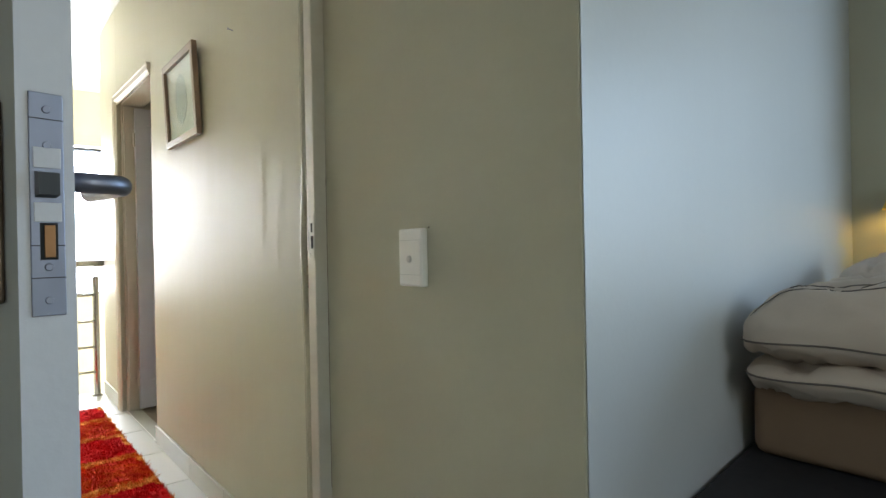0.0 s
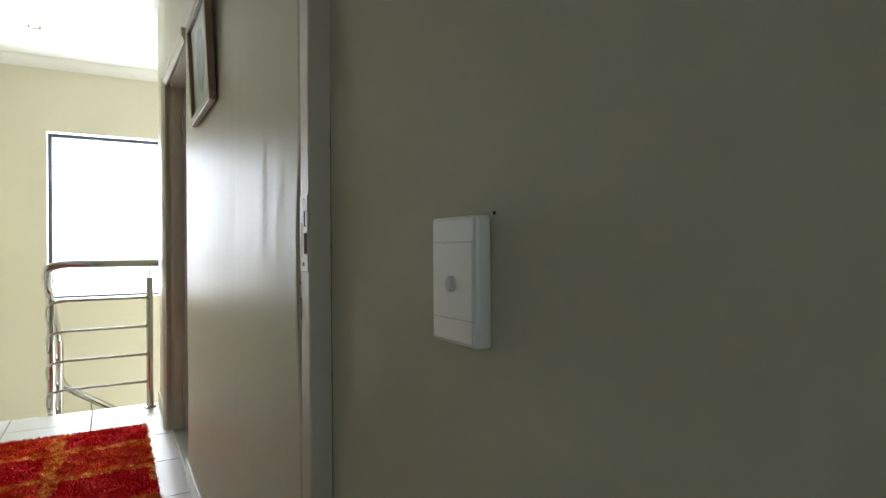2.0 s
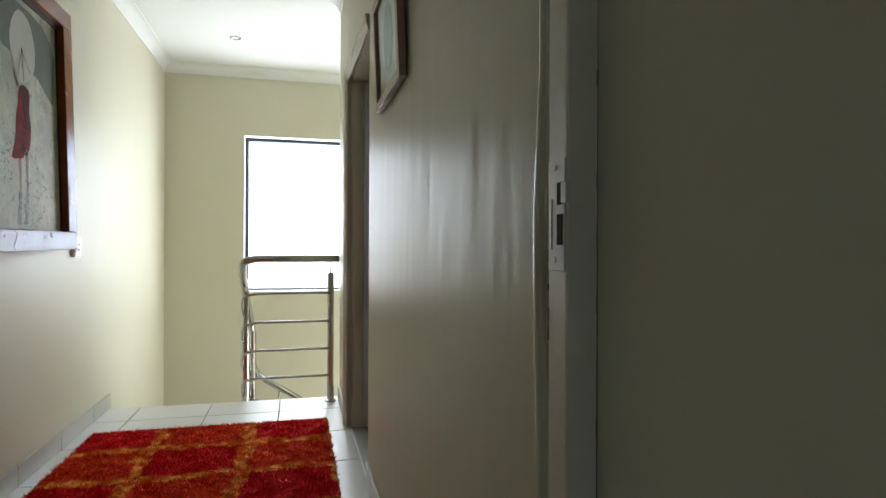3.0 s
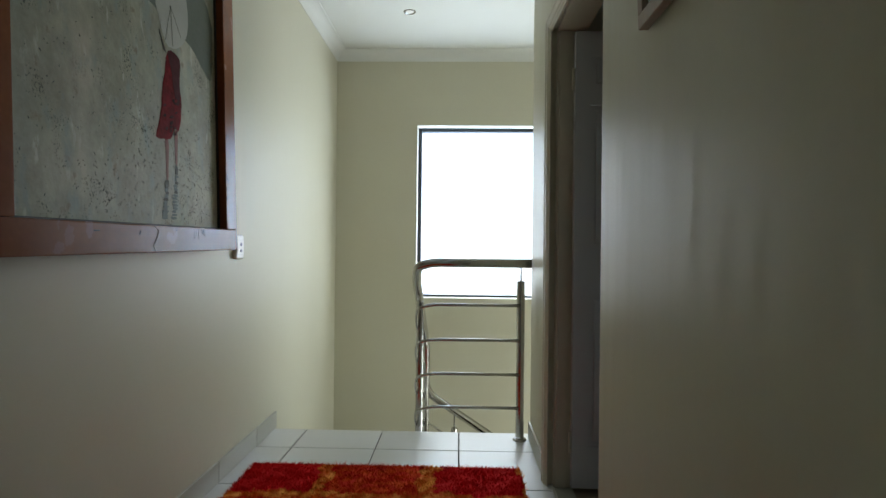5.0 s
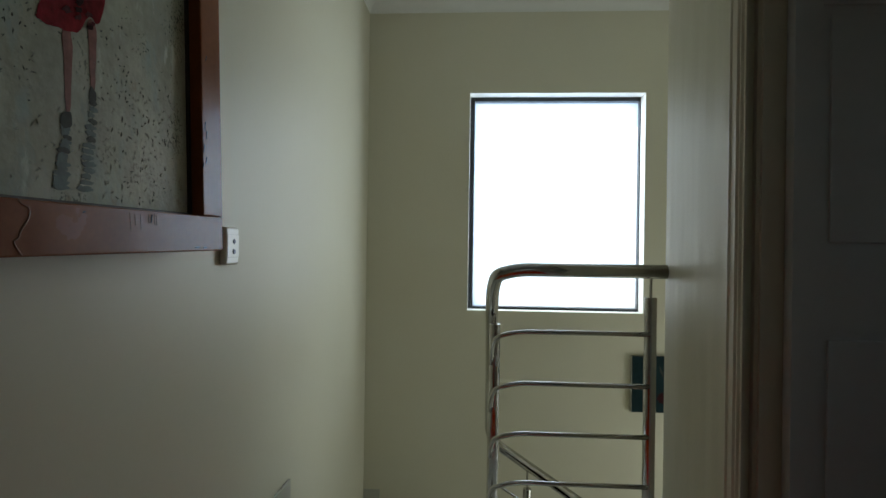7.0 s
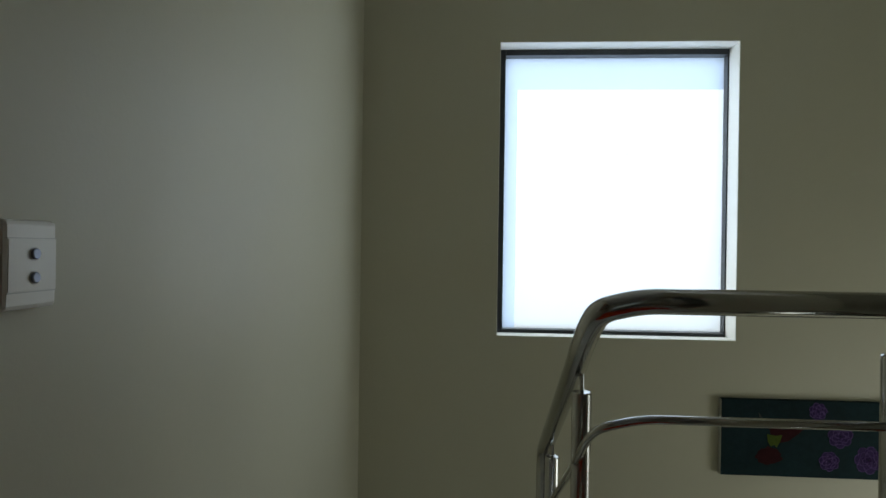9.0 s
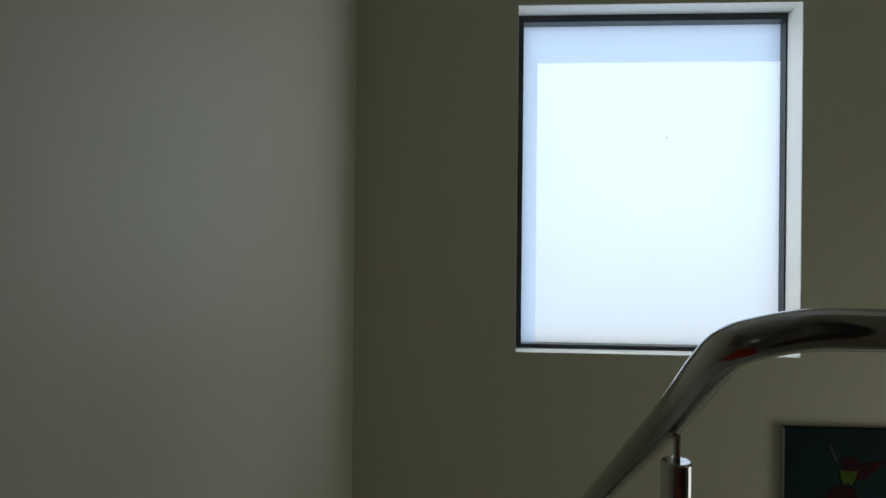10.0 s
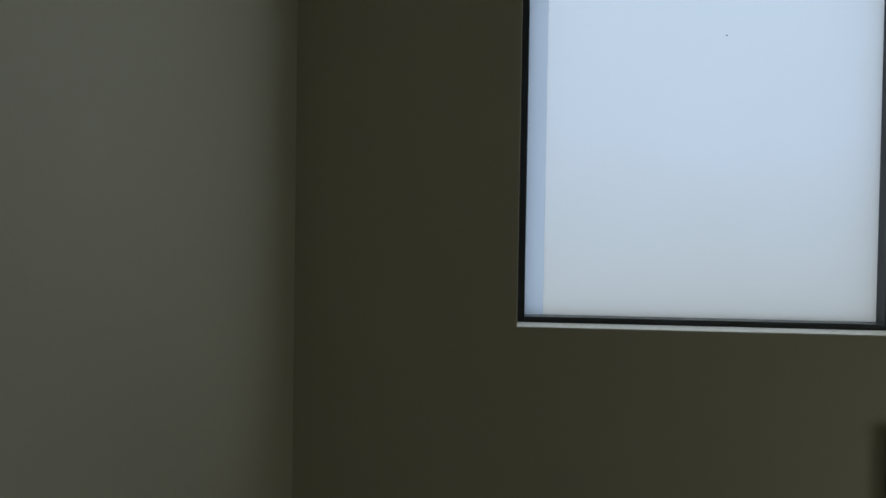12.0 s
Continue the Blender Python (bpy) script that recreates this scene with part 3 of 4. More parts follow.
W1 = [(XW, NY), (NX, NY), (-1.283, YN), (XW, YN)]
W2 = [(NX, NY), (NX, YN), (-1.283, YN)]
for i, w in enumerate((W1, W2)):
    z = -RISE * (4 + i)
    part("winder_step", wedge(w, ZL, z - 0.01), M_WALL, stair)
    part("tread_tile", wedge(w, z - 0.01, z), M_TILE, stair)
for i in range(10):
    z = -RISE * (6 + i)
    a = NX + 0.25 * i
    part("step", nbox(a, a + 0.25, NY, YN, ZL, z - 0.01), M_WALL, stair)
    part("tread_tile", nbox(a, a + 0.262, NY, YN, z - 0.01, z, 0.002), M_TILE, stair)
part("landing_nosing", nbox(XW, XE, YL - 0.006, YL, -0.16, -0.001), M_TILE, stair, "pale tile nosing at the landing edge")

# ---- balustrade ----
RX, RZ, SR, RY = -0.604, 0.922, 0.63, 0.86
bal = thing("stair_balustrade", pose(0, 0, 0), "polished stainless steel stair railing at the landing edge", "railing")




def run(z, xs, y0):
    """One bar from the end post round the corner and down beside the steps; y0: how far it stands off the posts."""
    return [(xs, y0, z), (RX + 0.085, y0, z), (RX + 0.008, y0 + 0.006, z - 0.020), (RX - 0.003, 0.045, z - 0.058), (RX - 0.007, 0.105, z - 0.108), (RX - 0.005, 0.178, z - 0.158), (RX + 0.008, RY, z - 0.158 - SR * (RY - 0.178))]


low = RZ - 0.158 - SR * (RY - 0.178)
rail = rounded(run(RZ, -0.004, 0) + [(RX + 0.008, RY, 0.035), (1.9, RY, 0.035 - 0.66 * 2.49)], 0.075, 8)
part("handrail", tube(rail, 0.0247, 24), M_STEEL, bal, "thick round handrail", smooth=True)
for z in (0.712, 0.530, 0.353, 0.180):
    part("cross_bar", tube(rounded(run(z - 0.009, -0.066, -0.018), 0.05, 6), 0.0085, 12), M_STEEL, bal, smooth=True)
for dz in (0.213, 0.395, 0.572, 0.745):
    part("cross_bar", tube([(RX, RY, 0.055 - dz), (1.9, RY, 0.045 - dz - 0.66 * 2.48)], 0.0065, 12), M_STEEL, bal, smooth=True)
for x, y, z0, z1 in ((-0.058, 0.0, 0.0, 0.832), (-0.597, 0.178, -RISE, 0.704), (-0.589, 0.705, -3 * RISE, 0.372), (-0.404, RY, -6 * RISE, -0.205), (0.346, RY, -9 * RISE, -0.70), (1.096, RY, -12 * RISE, -1.20)):
    p = part("post", lathe([(0.0215, z0 + 0.004), (0.0215, z1 - 0.003), (0.019, z1)], 24, pose(x, y, 0)), M_STEEL, bal, smooth=False)
    part("pin", lathe([(0.0052, z1 - 0.01), (0.0052, z1 + 0.085)], 12, pose(x, y, 0)), M_STEEL, p)
    part("flange", lathe([(0.037, z0), (0.037, z0 + 0.004), (0.030, z0 + 0.012), (0.022, z0 + 0.014)], 24, pose(x, y, 0)), M_STEEL, p)

# ---- side room door ----
arch = struct("door_1", nbox(XE2 + 0.0, XE2 + T, DY1, DY1 + 0.018, 0, DZ), M_TRIM, "cream painted frame of an open panelled door")
ARC = [(0, 0.002), (0.020, 0.002), (0.020, 0.008), (0.016, 0.014), (0.016, 0.040), (0.011, 0.046), (0.011, 0.052), (0.006, 0.058), (0.006, 0.068), (0, 0.068)]


def arch_run(p0, p1, along, out):
    """A moulding: ARC pairs of (proud, across)."""
    bm = bmesh.new()
    s, o = Vector(along), Vector(out)
    rows = [[bm.verts.new(Vector(p) + s * a + o * d) for d, a in ARC] for p in (p0, p1)]
    k = len(ARC)
    for i in range(k):
        bm.faces.new((rows[0][i], rows[0][(i + 1) % k], rows[1][(i + 1) % k], rows[1][i]))
    bm.faces.new(rows[0])
    bm.faces.new(rows[1])
    return bm


part("architrave", arch_run((XE, DY1 + 0.068, 0), (XE, DY1 + 0.068, DZ + 0.068), (0, -1, 0), (-1, 0, 0)), M_TRIM, arch)
part("architrave", arch_run((XE2, DY0 + 0.002, DZ + 0.068), (XE, DY1 + 0.069, DZ + 0.068), (0, 0, -1), (-1, 0, 0)), M_TRIM, arch)
part("door_head", nbox(XE2, XE2 + T, DY0, DY1, DZ, DZ + 0.018), M_TRIM, arch)
part("door_jamb", nbox(XE2 + 0.001, XE2 + T, DY0 - 0.001, DY0 + 0.012, 0, DZ), M_TRIM, arch)
part("door_stop", nbox(XE2 + 0.01, XE2 + 0.05, DY1 - 0.010, DY1, 0, DZ), M_TRIM, arch)


def panel_leaf(w, h, t, cols, rows):
    """A door leaf in the x-z plane, face towards -y, with sunk and fielded panels on both faces."""
    bm = bmesh.new()
    xs = sorted({0, w, *[v for c in cols for v in c]})
    zs = sorted({0, h, *[v for r in rows for v in r]})
    for i in range(len(xs) - 1):
        for j in range(len(zs) - 1):
            hole = any(abs(xs[i] - c[0]) < 1e-6 for c in cols) and any(abs(zs[j] - r[0]) < 1e-6 for r in rows)
            if hole:
                box(bm, xs[i], xs[i + 1], 0.010, t - 0.010, zs[j], zs[j + 1])
                box(bm, xs[i] + 0.022, xs[i + 1] - 0.022, 0.004, t - 0.004, zs[j] + 0.022, zs[j + 1] - 0.022, 0.003)
            else:
                box(bm, xs[i], xs[i + 1], 0, t, zs[j], zs[j + 1])
    return bm


leaf1 = part("door_leaf", panel_leaf(0.76, 1.885, 0.038, [(0.065, 0.255), (0.335, 0.525)], [(0.17, 0.795), (0.985, 1.58), (1.65, 1.78)]), M_DOOR, arch, "white six-panel door leaf, open into the dark side room")
leaf1.matrix_basis = pose(0.090, DY1 - 0.043, 0.012, 0, 0, 0)
for z in (1.70, 0.20):
    p = part("hinge", tube([(0.083, DY1 - 0.036, z - 0.045), (0.083, DY1 - 0.036, z + 0.045)], 0.0055, 10), M_TRIM, arch, "paint-covered butt hinge")
    for k in range(4):
        part("knuckle", tube([(0.083, DY1 - 0.036, z - 0.04 + k * 0.022), (0.083, DY1 - 0.036, z - 0.022 + k * 0.022)], 0.0068, 10), M_TRIM, p)

# ---- bedroom door ----
d2 = struct("door_2", nbox(0.000, XE2 + 0.10, -3.268, -3.222, 0, 2.03, 0.003), M_JAMB, "cream painted bedroom door frame with a worn strike plate and an open white door")
part("door_jamb", nbox(0.034, XE2 + 0.10, -3.2215, -3.173, 0, 2.03, 0.002), M_JAMB, d2)
part("plaster_edge", tube([(XE2 + 0.004, -3.168, 0), (XE2 + 0.003, -3.166, 0.7), (XE2 - 0.004, -3.170, 0.86), (XE2 - 0.005, -3.168, 1.02), (XE2 + 0.003, -3.167, 1.2), (XE2 + 0.004, -3.168, 2.55)], 0.012, 12), M_EDGE, d2, "chipped rounded plaster edge", smooth=True)
part("door_head", nbox(-0.87, 0.005, -3.315, -3.215, 1.99, 2.03), M_JAMB, d2)
part("door_jamb", nbox(-0.87, -0.835, -3.315, -3.215, 0, 1.99), M_JAMB, d2)
pl = part("strike_plate", nbox(-0.0018, 0.001, -3.266, -3.226, 0.962, 1.082, 0.001), M_JAMB, d2, "paint-covered strike plate")
part("latch_hole", nbox(-0.0026, -0.001, -3.262, -3.249, 1.033, 1.057), M_HOLE, pl)
part("bolt_hole", nbox(-0.0026, -0.001, -3.262, -3.249, 0.990, 1.023), M_HOLE, pl)
part("strike_lip", nbox(-0.0045, 0.0005, -3.274, -3.262, 1.034, 1.056, 0.001), M_JAMB, pl)
part("strike_rebate", nbox(-0.0024, -0.0012, -3.2365, -3.2355, 0.985, 1.040), M_HOLE, pl)
rnd = random.Random(12)
for k in range(22):
    z = 1.0 + rnd.gauss(0, 0.075)
    y = rnd.choice((-3.168, -3.215, -3.219, -3.222))
    hh = rnd.uniform(0.003, 0.012)
    part("paint_chip", tube([(0.0325 if y > -3.2215 else -0.0005, y - 0.002, z - hh), (0.0325 if y > -3.2215 else -0.0005, y - 0.002, z + hh)], 0.0012, 6), M_BRONZE, d2, "dark paint chip")
for z in (1.074, 0.974):
    part("screw", lathe([(0.0035, 0), (0.003, 0.0015)], 10, pose(-0.0018, -3.244, z) @ pose(0, 0, 0, 0, -90, 0)), M_JAMB, pl)

LW = 0.81
hinge, tip = Vector((-0.80, -3.285, 0.0)), Vector((-0.647, -4.08, 0.0))
ang = math.degrees(math.atan2(tip.y - hinge.y, tip.x - hinge.x))
leafm = pose(hinge.x, hinge.y, 0.01, 0, 0, ang)
leaf2 = part("door_leaf", panel_leaf(LW, 1.97, 0.042, [(0.12, 0.36), (0.45, 0.69)], [(0.2, 0.86), (1.0, 1.60), (1.68, 1.86)]), M_LEAF, d2, "white door leaf standing open into the bedroom")
leaf2.matrix_basis = leafm @ pose(0, -0.021, 0)
lock = part("lock_face", nbox(LW, LW + 0.0025, -0.0125, 0.0125, 0.925, 1.112, 0.0008), M_DSTEEL, leaf2, "steel mortice lock face plate")
lock.matrix_basis = pose(0, 0.021, 0)
part("latch_bolt", prism([(0, 0), (0.012, 0.002), (0.012, 0.020), (0, 0.022)], (LW + 0.002, -0.009, 1.024), (LW + 0.002, 0.006, 1.024), (1, 0, 0)), M_ALU, lock, "dark latch bolt")
for z0, z1 in ((1.049, 1.066), (1.004, 1.020)):
    part("latch_bezel", nbox(LW + 0.0026, LW + 0.0036, -0.010, 0.010, z0, z1, 0.0004), M_LEAF, lock, "paint-smeared white strip")
for z in (0.984, 0.957, 1.090):
    part("plate_joint", nbox(LW + 0.0026, LW + 0.0029, -0.0125, 0.0125, z - 0.0004, z + 0.0004), M_HOLE, lock)
part("bolt_slot", nbox(LW + 0.0025, LW + 0.0028, -0.006, 0.007, 0.972, 1.003), M_HOLE, lock, "dark dead bolt slot")
part("dead_bolt", nbox(LW + 0.0026, LW + 0.0036, -0.003, 0.005, 0.974, 1.001, 0.0004), M_BRASS, lock, "worn brass dead bolt")
for z in (1.098, 0.938, 1.068, 0.966):
    part("screw", lathe([(0.0034, 0), (0.0028, 0.0012)], 12, pose(LW + 0.0024, 0, z) @ pose(0, 0, 0, 0, 90, 0)), M_DSTEEL, lock)
for s in (1, -1):
    hp = part("door_handle", nbox(LW - 0.075, LW - 0.035, s * 0.0215 if s > 0 else -0.0285, 0.0285 if s > 0 else -0.0215, 0.935, 1.11, 0.003), M_DSTEEL if s > 0 else M_BRONZE, leaf2, "lever handle on a long back plate")
    hp.matrix_basis = pose(0, 0.021, 0)
    part("lever", tube(rounded([(LW - 0.055, s * 0.028, 1.045), (LW - 0.055, s * 0.086, 1.045), (LW - 0.165, s * 0.088, 1.045)], 0.022, 6), 0.0100, 14), M_DSTEEL if s > 0 else M_BRONZE, hp, smooth=True)

# ---- wall fittings ----
sw = thing("light_switch", pose(XP, -3.671, 0.905), "white single-button wall switch plate on the passage wall", "light switch")
part("cover_plate", nbox(-0.018, 0, -0.041, 0.041, 0, 0.122, 0.004), M_PLAST, sw)
p = part("switch_insert", nbox(-0.0188, -0.0175, -0.0355, 0.0355, 0.004, 0.0965, 0.0006), M_PLAST, sw)
for z in (0.0972, 0.0246):
    part("seam", nbox(-0.0192, -0.0178, -0.036, 0.036, z, z + 0.0010), M_PLAST2, sw)
part("button", lathe([(0.0075, 0), (0.0075, 0.003), (0.005, 0.0045)], 20, pose(-0.0188, 0.000, 0.058) @ pose(0, 0, 0, 0, -90, 0)), M_PLAST2, p)
so = thing("wall_plate", pose(XW, -0.445, 0.937), "white wall plate with two round buttons beside the large painting", "light switch")
part("cover_plate", nbox(0, 0.020, -0.043, 0.043, 0, 0.108, 0.006), M_PLAST, so)
p = part("switch_insert", nbox(0.0195, 0.0208, -0.036, 0.040, 0.022, 0.085, 0.0006), M_PLAST, so)
part("seam", nbox(0.0197, 0.0203, -0.038, 0.041, 0.0855, 0.0866), M_PLAST2, so)
part("seam", nbox(0.0197, 0.0203, -0.038, 0.041, 0.0204, 0.0215), M_PLAST2, so)
for z in (0.038, 0.067):
    part("button_ring", lathe([(0.0085, 0), (0.0085, 0.0008)], 20, pose(0.0205, 0.004, z) @ pose(0, 0, 0, 0, 90, 0)), M_PLAST2, p)
    part("button", lathe([(0.0068, 0), (0.0068, 0.003), (0.0055, 0.004)], 20, pose(0.0205, 0.004, z) @ pose(0, 0, 0, 0, 90, 0)), M_DSTEEL, p)
na = thing("wall_nail", pose(XE2, -2.62, 1.765), "small dark nail in the cream corridor wall", "nail")
part("nail_shank", tube([(0, 0, 0), (-0.018, 0, 0.003)], 0.0018, 8), M_DSTEEL, na)
part("nail_head", lathe([(0.0045, 0), (0.0045, 0.001)], 10, pose(-0.018, 0, 0.003) @ pose(0, 0, 0, 0, -90, 0)), M_DSTEEL, na)

ck = struct("trim", tube([(XP - 0.0005, -3.2675, 0.35), (XP - 0.0005, -3.268, 0.8), (XP - 0.0005, -3.267, 1.4)], 0.0009, 6), M_BRONZE, "thin dark crack beside the bedroom door frame")
for z in (0.80, 0.93, 1.0, 1.06, 1.17):
    part("crack_chip", tube([(XP - 0.001, -3.268, z - 0.012), (XP - 0.001, -3.268, z + 0.006)], 0.0010, 6), M_BRONZE, ck)
ph = thing("plug_hole", pose(XP, -3.716, 1.0285), "small dark drill hole by the white switch plate", "hole")
part("hole_rim", lathe([(0.0018, 0), (0.0018, 0.0006)], 10, pose(0, 0, 0, 0, -90, 0)), M_HOLE, ph)
fl = thing("glass_fleck", pose(-0.094, 1.8105, 1.494), "tiny dark fleck stuck to the frosted window film", "fleck")
part("fleck", poly([(-0.004, 0.002), (0.001, -0.001), (0.004, 0.001), (0.001, 0.003)], -0.0005, "y"), M_SMOKE, fl)

# small picture, hanging a little askew
pic = thing("framed_picture", pose(XE2 - 0.012, -2.022, 1.648, 0, -2.5, 0), "small brown-framed pale print hanging askew on the corridor wall", "picture")
w, h, fw = 0.235, 0.186, 0.030
A1 = pose(0, 0, 0, 8, 0, 0)
bm = bmesh.new()
for y0, y1, z0, z1 in ((-w, w, h - fw, h), (-w, w, -h, -h + fw), (-w, -w + fw, -h + fw, h - fw), (w - fw, w, -h + fw, h - fw)):
    box(bm, -0.022, 0.0, y0, y1, z0, z1, 0.002)
part("picture_frame", bm, M_PFRAME, pic)
part("mount", nbox(-0.008, -0.004, -w + fw, w - fw, -h + fw, h - fw), M_PAPER, pic)
n = 28
part("print", poly([(0.085 * math.cos(2 * math.pi * i / n), 0.105 * math.sin(2 * math.pi * i / n)) for i in range(n)], -0.001), M_PRINT, pic, "pale oval print").location = (-0.0085, 0, 0)
g = part("glazing", nbox(-0.0135, -0.012, -w + fw, w - fw, -h + fw, h - fw), M_CLEAR, pic)
g.visible_shadow = False
part("hanging_wire", tube([(0.004, -0.1, h - 0.02), (0.010, 0, h + 0.03), (0.004, 0.1, h - 0.02)], 0.001, 6), M_DSTEEL, pic)

# large painting, its foot standing off the wall
PH, PWY = 1.125, 1.30
lean = math.degrees(math.atan2(0.028, 1.12))
pt = thing("large_painting", pose(-1.347, -1.307, 0.969, 0.8, -lean, 0), "large oil painting in a wide red-brown wooden frame", "painting")
a = PWY / 2
F = 0.083
for nm, y0, y1, z0, z1 in (("frame_rail", -a, a, 0, F), ("frame_rail", -a, a, PH - F, PH), ("frame_stile", -a, -a + 0.1, F + 0.001, PH - F - 0.001), ("frame_stile", a - 0.1, a, F + 0.001, PH - F - 0.001)):
    part(nm, nbox(0.0, 0.042, y0, y1, z0, z1, 0.003), M_MAHOG, pt)
# dark strips stand in for the shade in the gap round the canvas
bm = bmesh.new()
for y0, y1, z0, z1 in ((-a + 0.1, -a + 0.125, F, PH - F), (a - 0.110, a - 0.1, F, PH - F), (-a + 0.125, a - 0.110, PH - F - 0.02, PH - F), (-a + 0.125, a - 0.110, F - 0.001, F + 0.006)):
    box(bm, -0.001, 0.014, y0, y1, z0, z1)
part("inner_lining", bm, M_BLACK, pt)
cv = part("canvas", nbox(0.0, 0.008, -a + 0.125, a - 0.110, F + 0.006, PH - F - 0.02), M_OIL, pt, "mottled grey-green canvas")
part("canvas_back", nbox(-0.003, -0.001, -a + 0.01, a - 0.01, 0.01, PH - 0.01), M_BLACK, pt)


def softened(pts, rounds=2):
    """The outline with its corners cut twice."""
    for _ in range(rounds):
        pts = [(p[0] * (1 - k) + q[0] * k, p[1] * (1 - k) + q[1] * k) for p, q in zip(pts, pts[1:] + pts[:1]) for k in (0.25, 0.75)]
    return pts


def ragged(pts, amp, seed):
    """The softened outline with the uneven edge of a palette knife."""
    r = random.Random(seed)
    return [(y + r.uniform(-amp, amp), z + r.uniform(-amp, amp)) for y, z in softened(pts)]


def daub(name, pts, material, d, label="", edge=0.0015, seed=1):
    q = [(y + 1.307, z - 0.969) for y, z in ragged(pts, edge, seed)]
    ob = part(name, poly(q, 0.0004), material, cv, label)
    ob.location = (0.0081 + d * 0.35, 0, 0)


daub("paint_wash", [(-0.785, 1.62), (-0.785, 1.97), (-1.42, 1.97), (-1.40, 1.84), (-1.30, 1.76), (-1.10, 1.74), (-0.95, 1.70), (-0.86, 1.64)], M_TEAL, 0.0, "dark slate wash", 0.004)
daub("paint_wash", [(-1.62, 1.97), (-1.45, 1.97), (-1.47, 1.86), (-1.52, 1.80), (-1.58, 1.85)], M_TEAL, 0.0, "dark slate wash", 0.005, 2)
q = [(-1.15, 1.65), (-1.09, 1.655), (-1.03, 1.69), (-0.99, 1.75), (-0.99, 1.84), (-1.03, 1.92), (-1.09, 1.945), (-1.15, 1.94), (-1.21, 1.86), (-1.22, 1.78), (-1.18, 1.70)]
part("paint_shape", poly([(y + 1.307, z - 0.969) for y, z in softened(q, 1)], 0.0004), M_UMB, cv, "chalk white patch").location = (0.0086, 0, 0)
for y1, z1 in ((-1.155, 1.665), (-1.105, 1.662), (-1.045, 1.71)):
    part("paint_line", tube([(0.0092, -1.115 + 1.307, 1.79 - 0.969), (0.0092, y1 + 1.307, z1 - 0.969)], 0.0009, 5), M_TEAL, cv)
part("paint_fleck", tube([(0.0085, -1.115 + 1.307, 1.79 - 0.969), (0.0098, -1.115 + 1.307, 1.79 - 0.969)], 0.004, 8), M_SMOKE, cv)
daub("paint_shape", [(-1.150, 1.622), (-1.125, 1.640), (-1.080, 1.638), (-1.050, 1.618), (-1.068, 1.548), (-1.048, 1.495), (-1.055, 1.430), (-1.074, 1.372), (-1.100, 1.392), (-1.125, 1.345), (-1.165, 1.338), (-1.225, 1.332), (-1.222, 1.352), (-1.186, 1.425), (-1.182, 1.495), (-1.160, 1.560)], M_RED, 0.0012, "crimson patch")
daub("paint_shape", [(-1.146, 1.628), (-1.125, 1.644), (-1.078, 1.642), (-1.050, 1.622), (-1.066, 1.552), (-1.054, 1.500), (-1.082, 1.455), (-1.108, 1.520), (-1.120, 1.585)], M_RED2, 0.003, "faded maroon patch", 0.002, 3)
rnd = random.Random(4)
for k in range(26):
    y, z = -1.13 + rnd.uniform(-0.045, 0.045), rnd.uniform(1.36, 1.50)
    daub("paint_stroke", [(y - 0.012, z - 0.004), (y + 0.004, z + 0.007), (y + 0.013, z + 0.003), (y + 0.002, z - 0.006)], (M_RED2, M_RED, M_MAROON)[k % 3], 0.003 + 0.0002 * k, "", 0.002, k)
for pts, k in (([(-1.170, 1.345), (-1.142, 1.345), (-1.146, 1.275), (-1.150, 1.205), (-1.164, 1.203), (-1.163, 1.28)], 5), ([(-1.106, 1.385), (-1.078, 1.378), (-1.084, 1.31), (-1.088, 1.255), (-1.100, 1.257), (-1.102, 1.32)], 6)):
    daub("paint_stroke", pts, M_LEGS, 0.0006, "dull rose stroke", 0.001, k)
for pts, k in (([(-1.172, 1.205), (-1.146, 1.210), (-1.146, 1.180), (-1.176, 1.176)], 7), ([(-1.104, 1.262), (-1.086, 1.262), (-1.084, 1.232), (-1.102, 1.228)], 8)):
    daub("paint_stroke", pts, M_SMOKE, 0.0012, "", 0.002, k)
rnd = random.Random(8)
for y0, z0, y1, z1 in ((-1.160, 1.185, -1.176, 1.080), (-1.094, 1.235, -1.116, 1.082)):
    for k in range(15):
        f = k / 14
        z, y = z0 + (z1 - z0) * f, y0 + (y1 - y0) * f + rnd.uniform(-0.004, 0.004)
        w_ = rnd.uniform(0.010, 0.018) * (0.8 + 0.6 * f)
        daub("paint_stroke", [(y - w_, z + 0.001), (y - 0.003, z + 0.006), (y + w_, z + 0.003), (y + w_ * 0.8, z - 0.004), (y - w_ * 0.7, z - 0.005)], M_SMOKE if k % 3 == 0 and k < 8 else M_SLATE, 0.0010 + 0.0001 * k, "", 0.0015, k)
daub("paint_stroke", [(-1.198, 1.688), (-1.192, 1.690), (-1.172, 1.655), (-1.152, 1.628), (-1.162, 1.624), (-1.180, 1.650)], M_SMOKE, 0.0044, "", 0.0006)
daub("paint_shape", [(-1.80, 1.97), (-1.72, 1.97), (-1.735, 1.80), (-1.725, 1.72), (-1.69, 1.665), (-1.75, 1.685), (-1.80, 1.66), (-1.785, 1.74)], M_SMOKE, 0.0012, "dark grey blurred patch", 0.005)

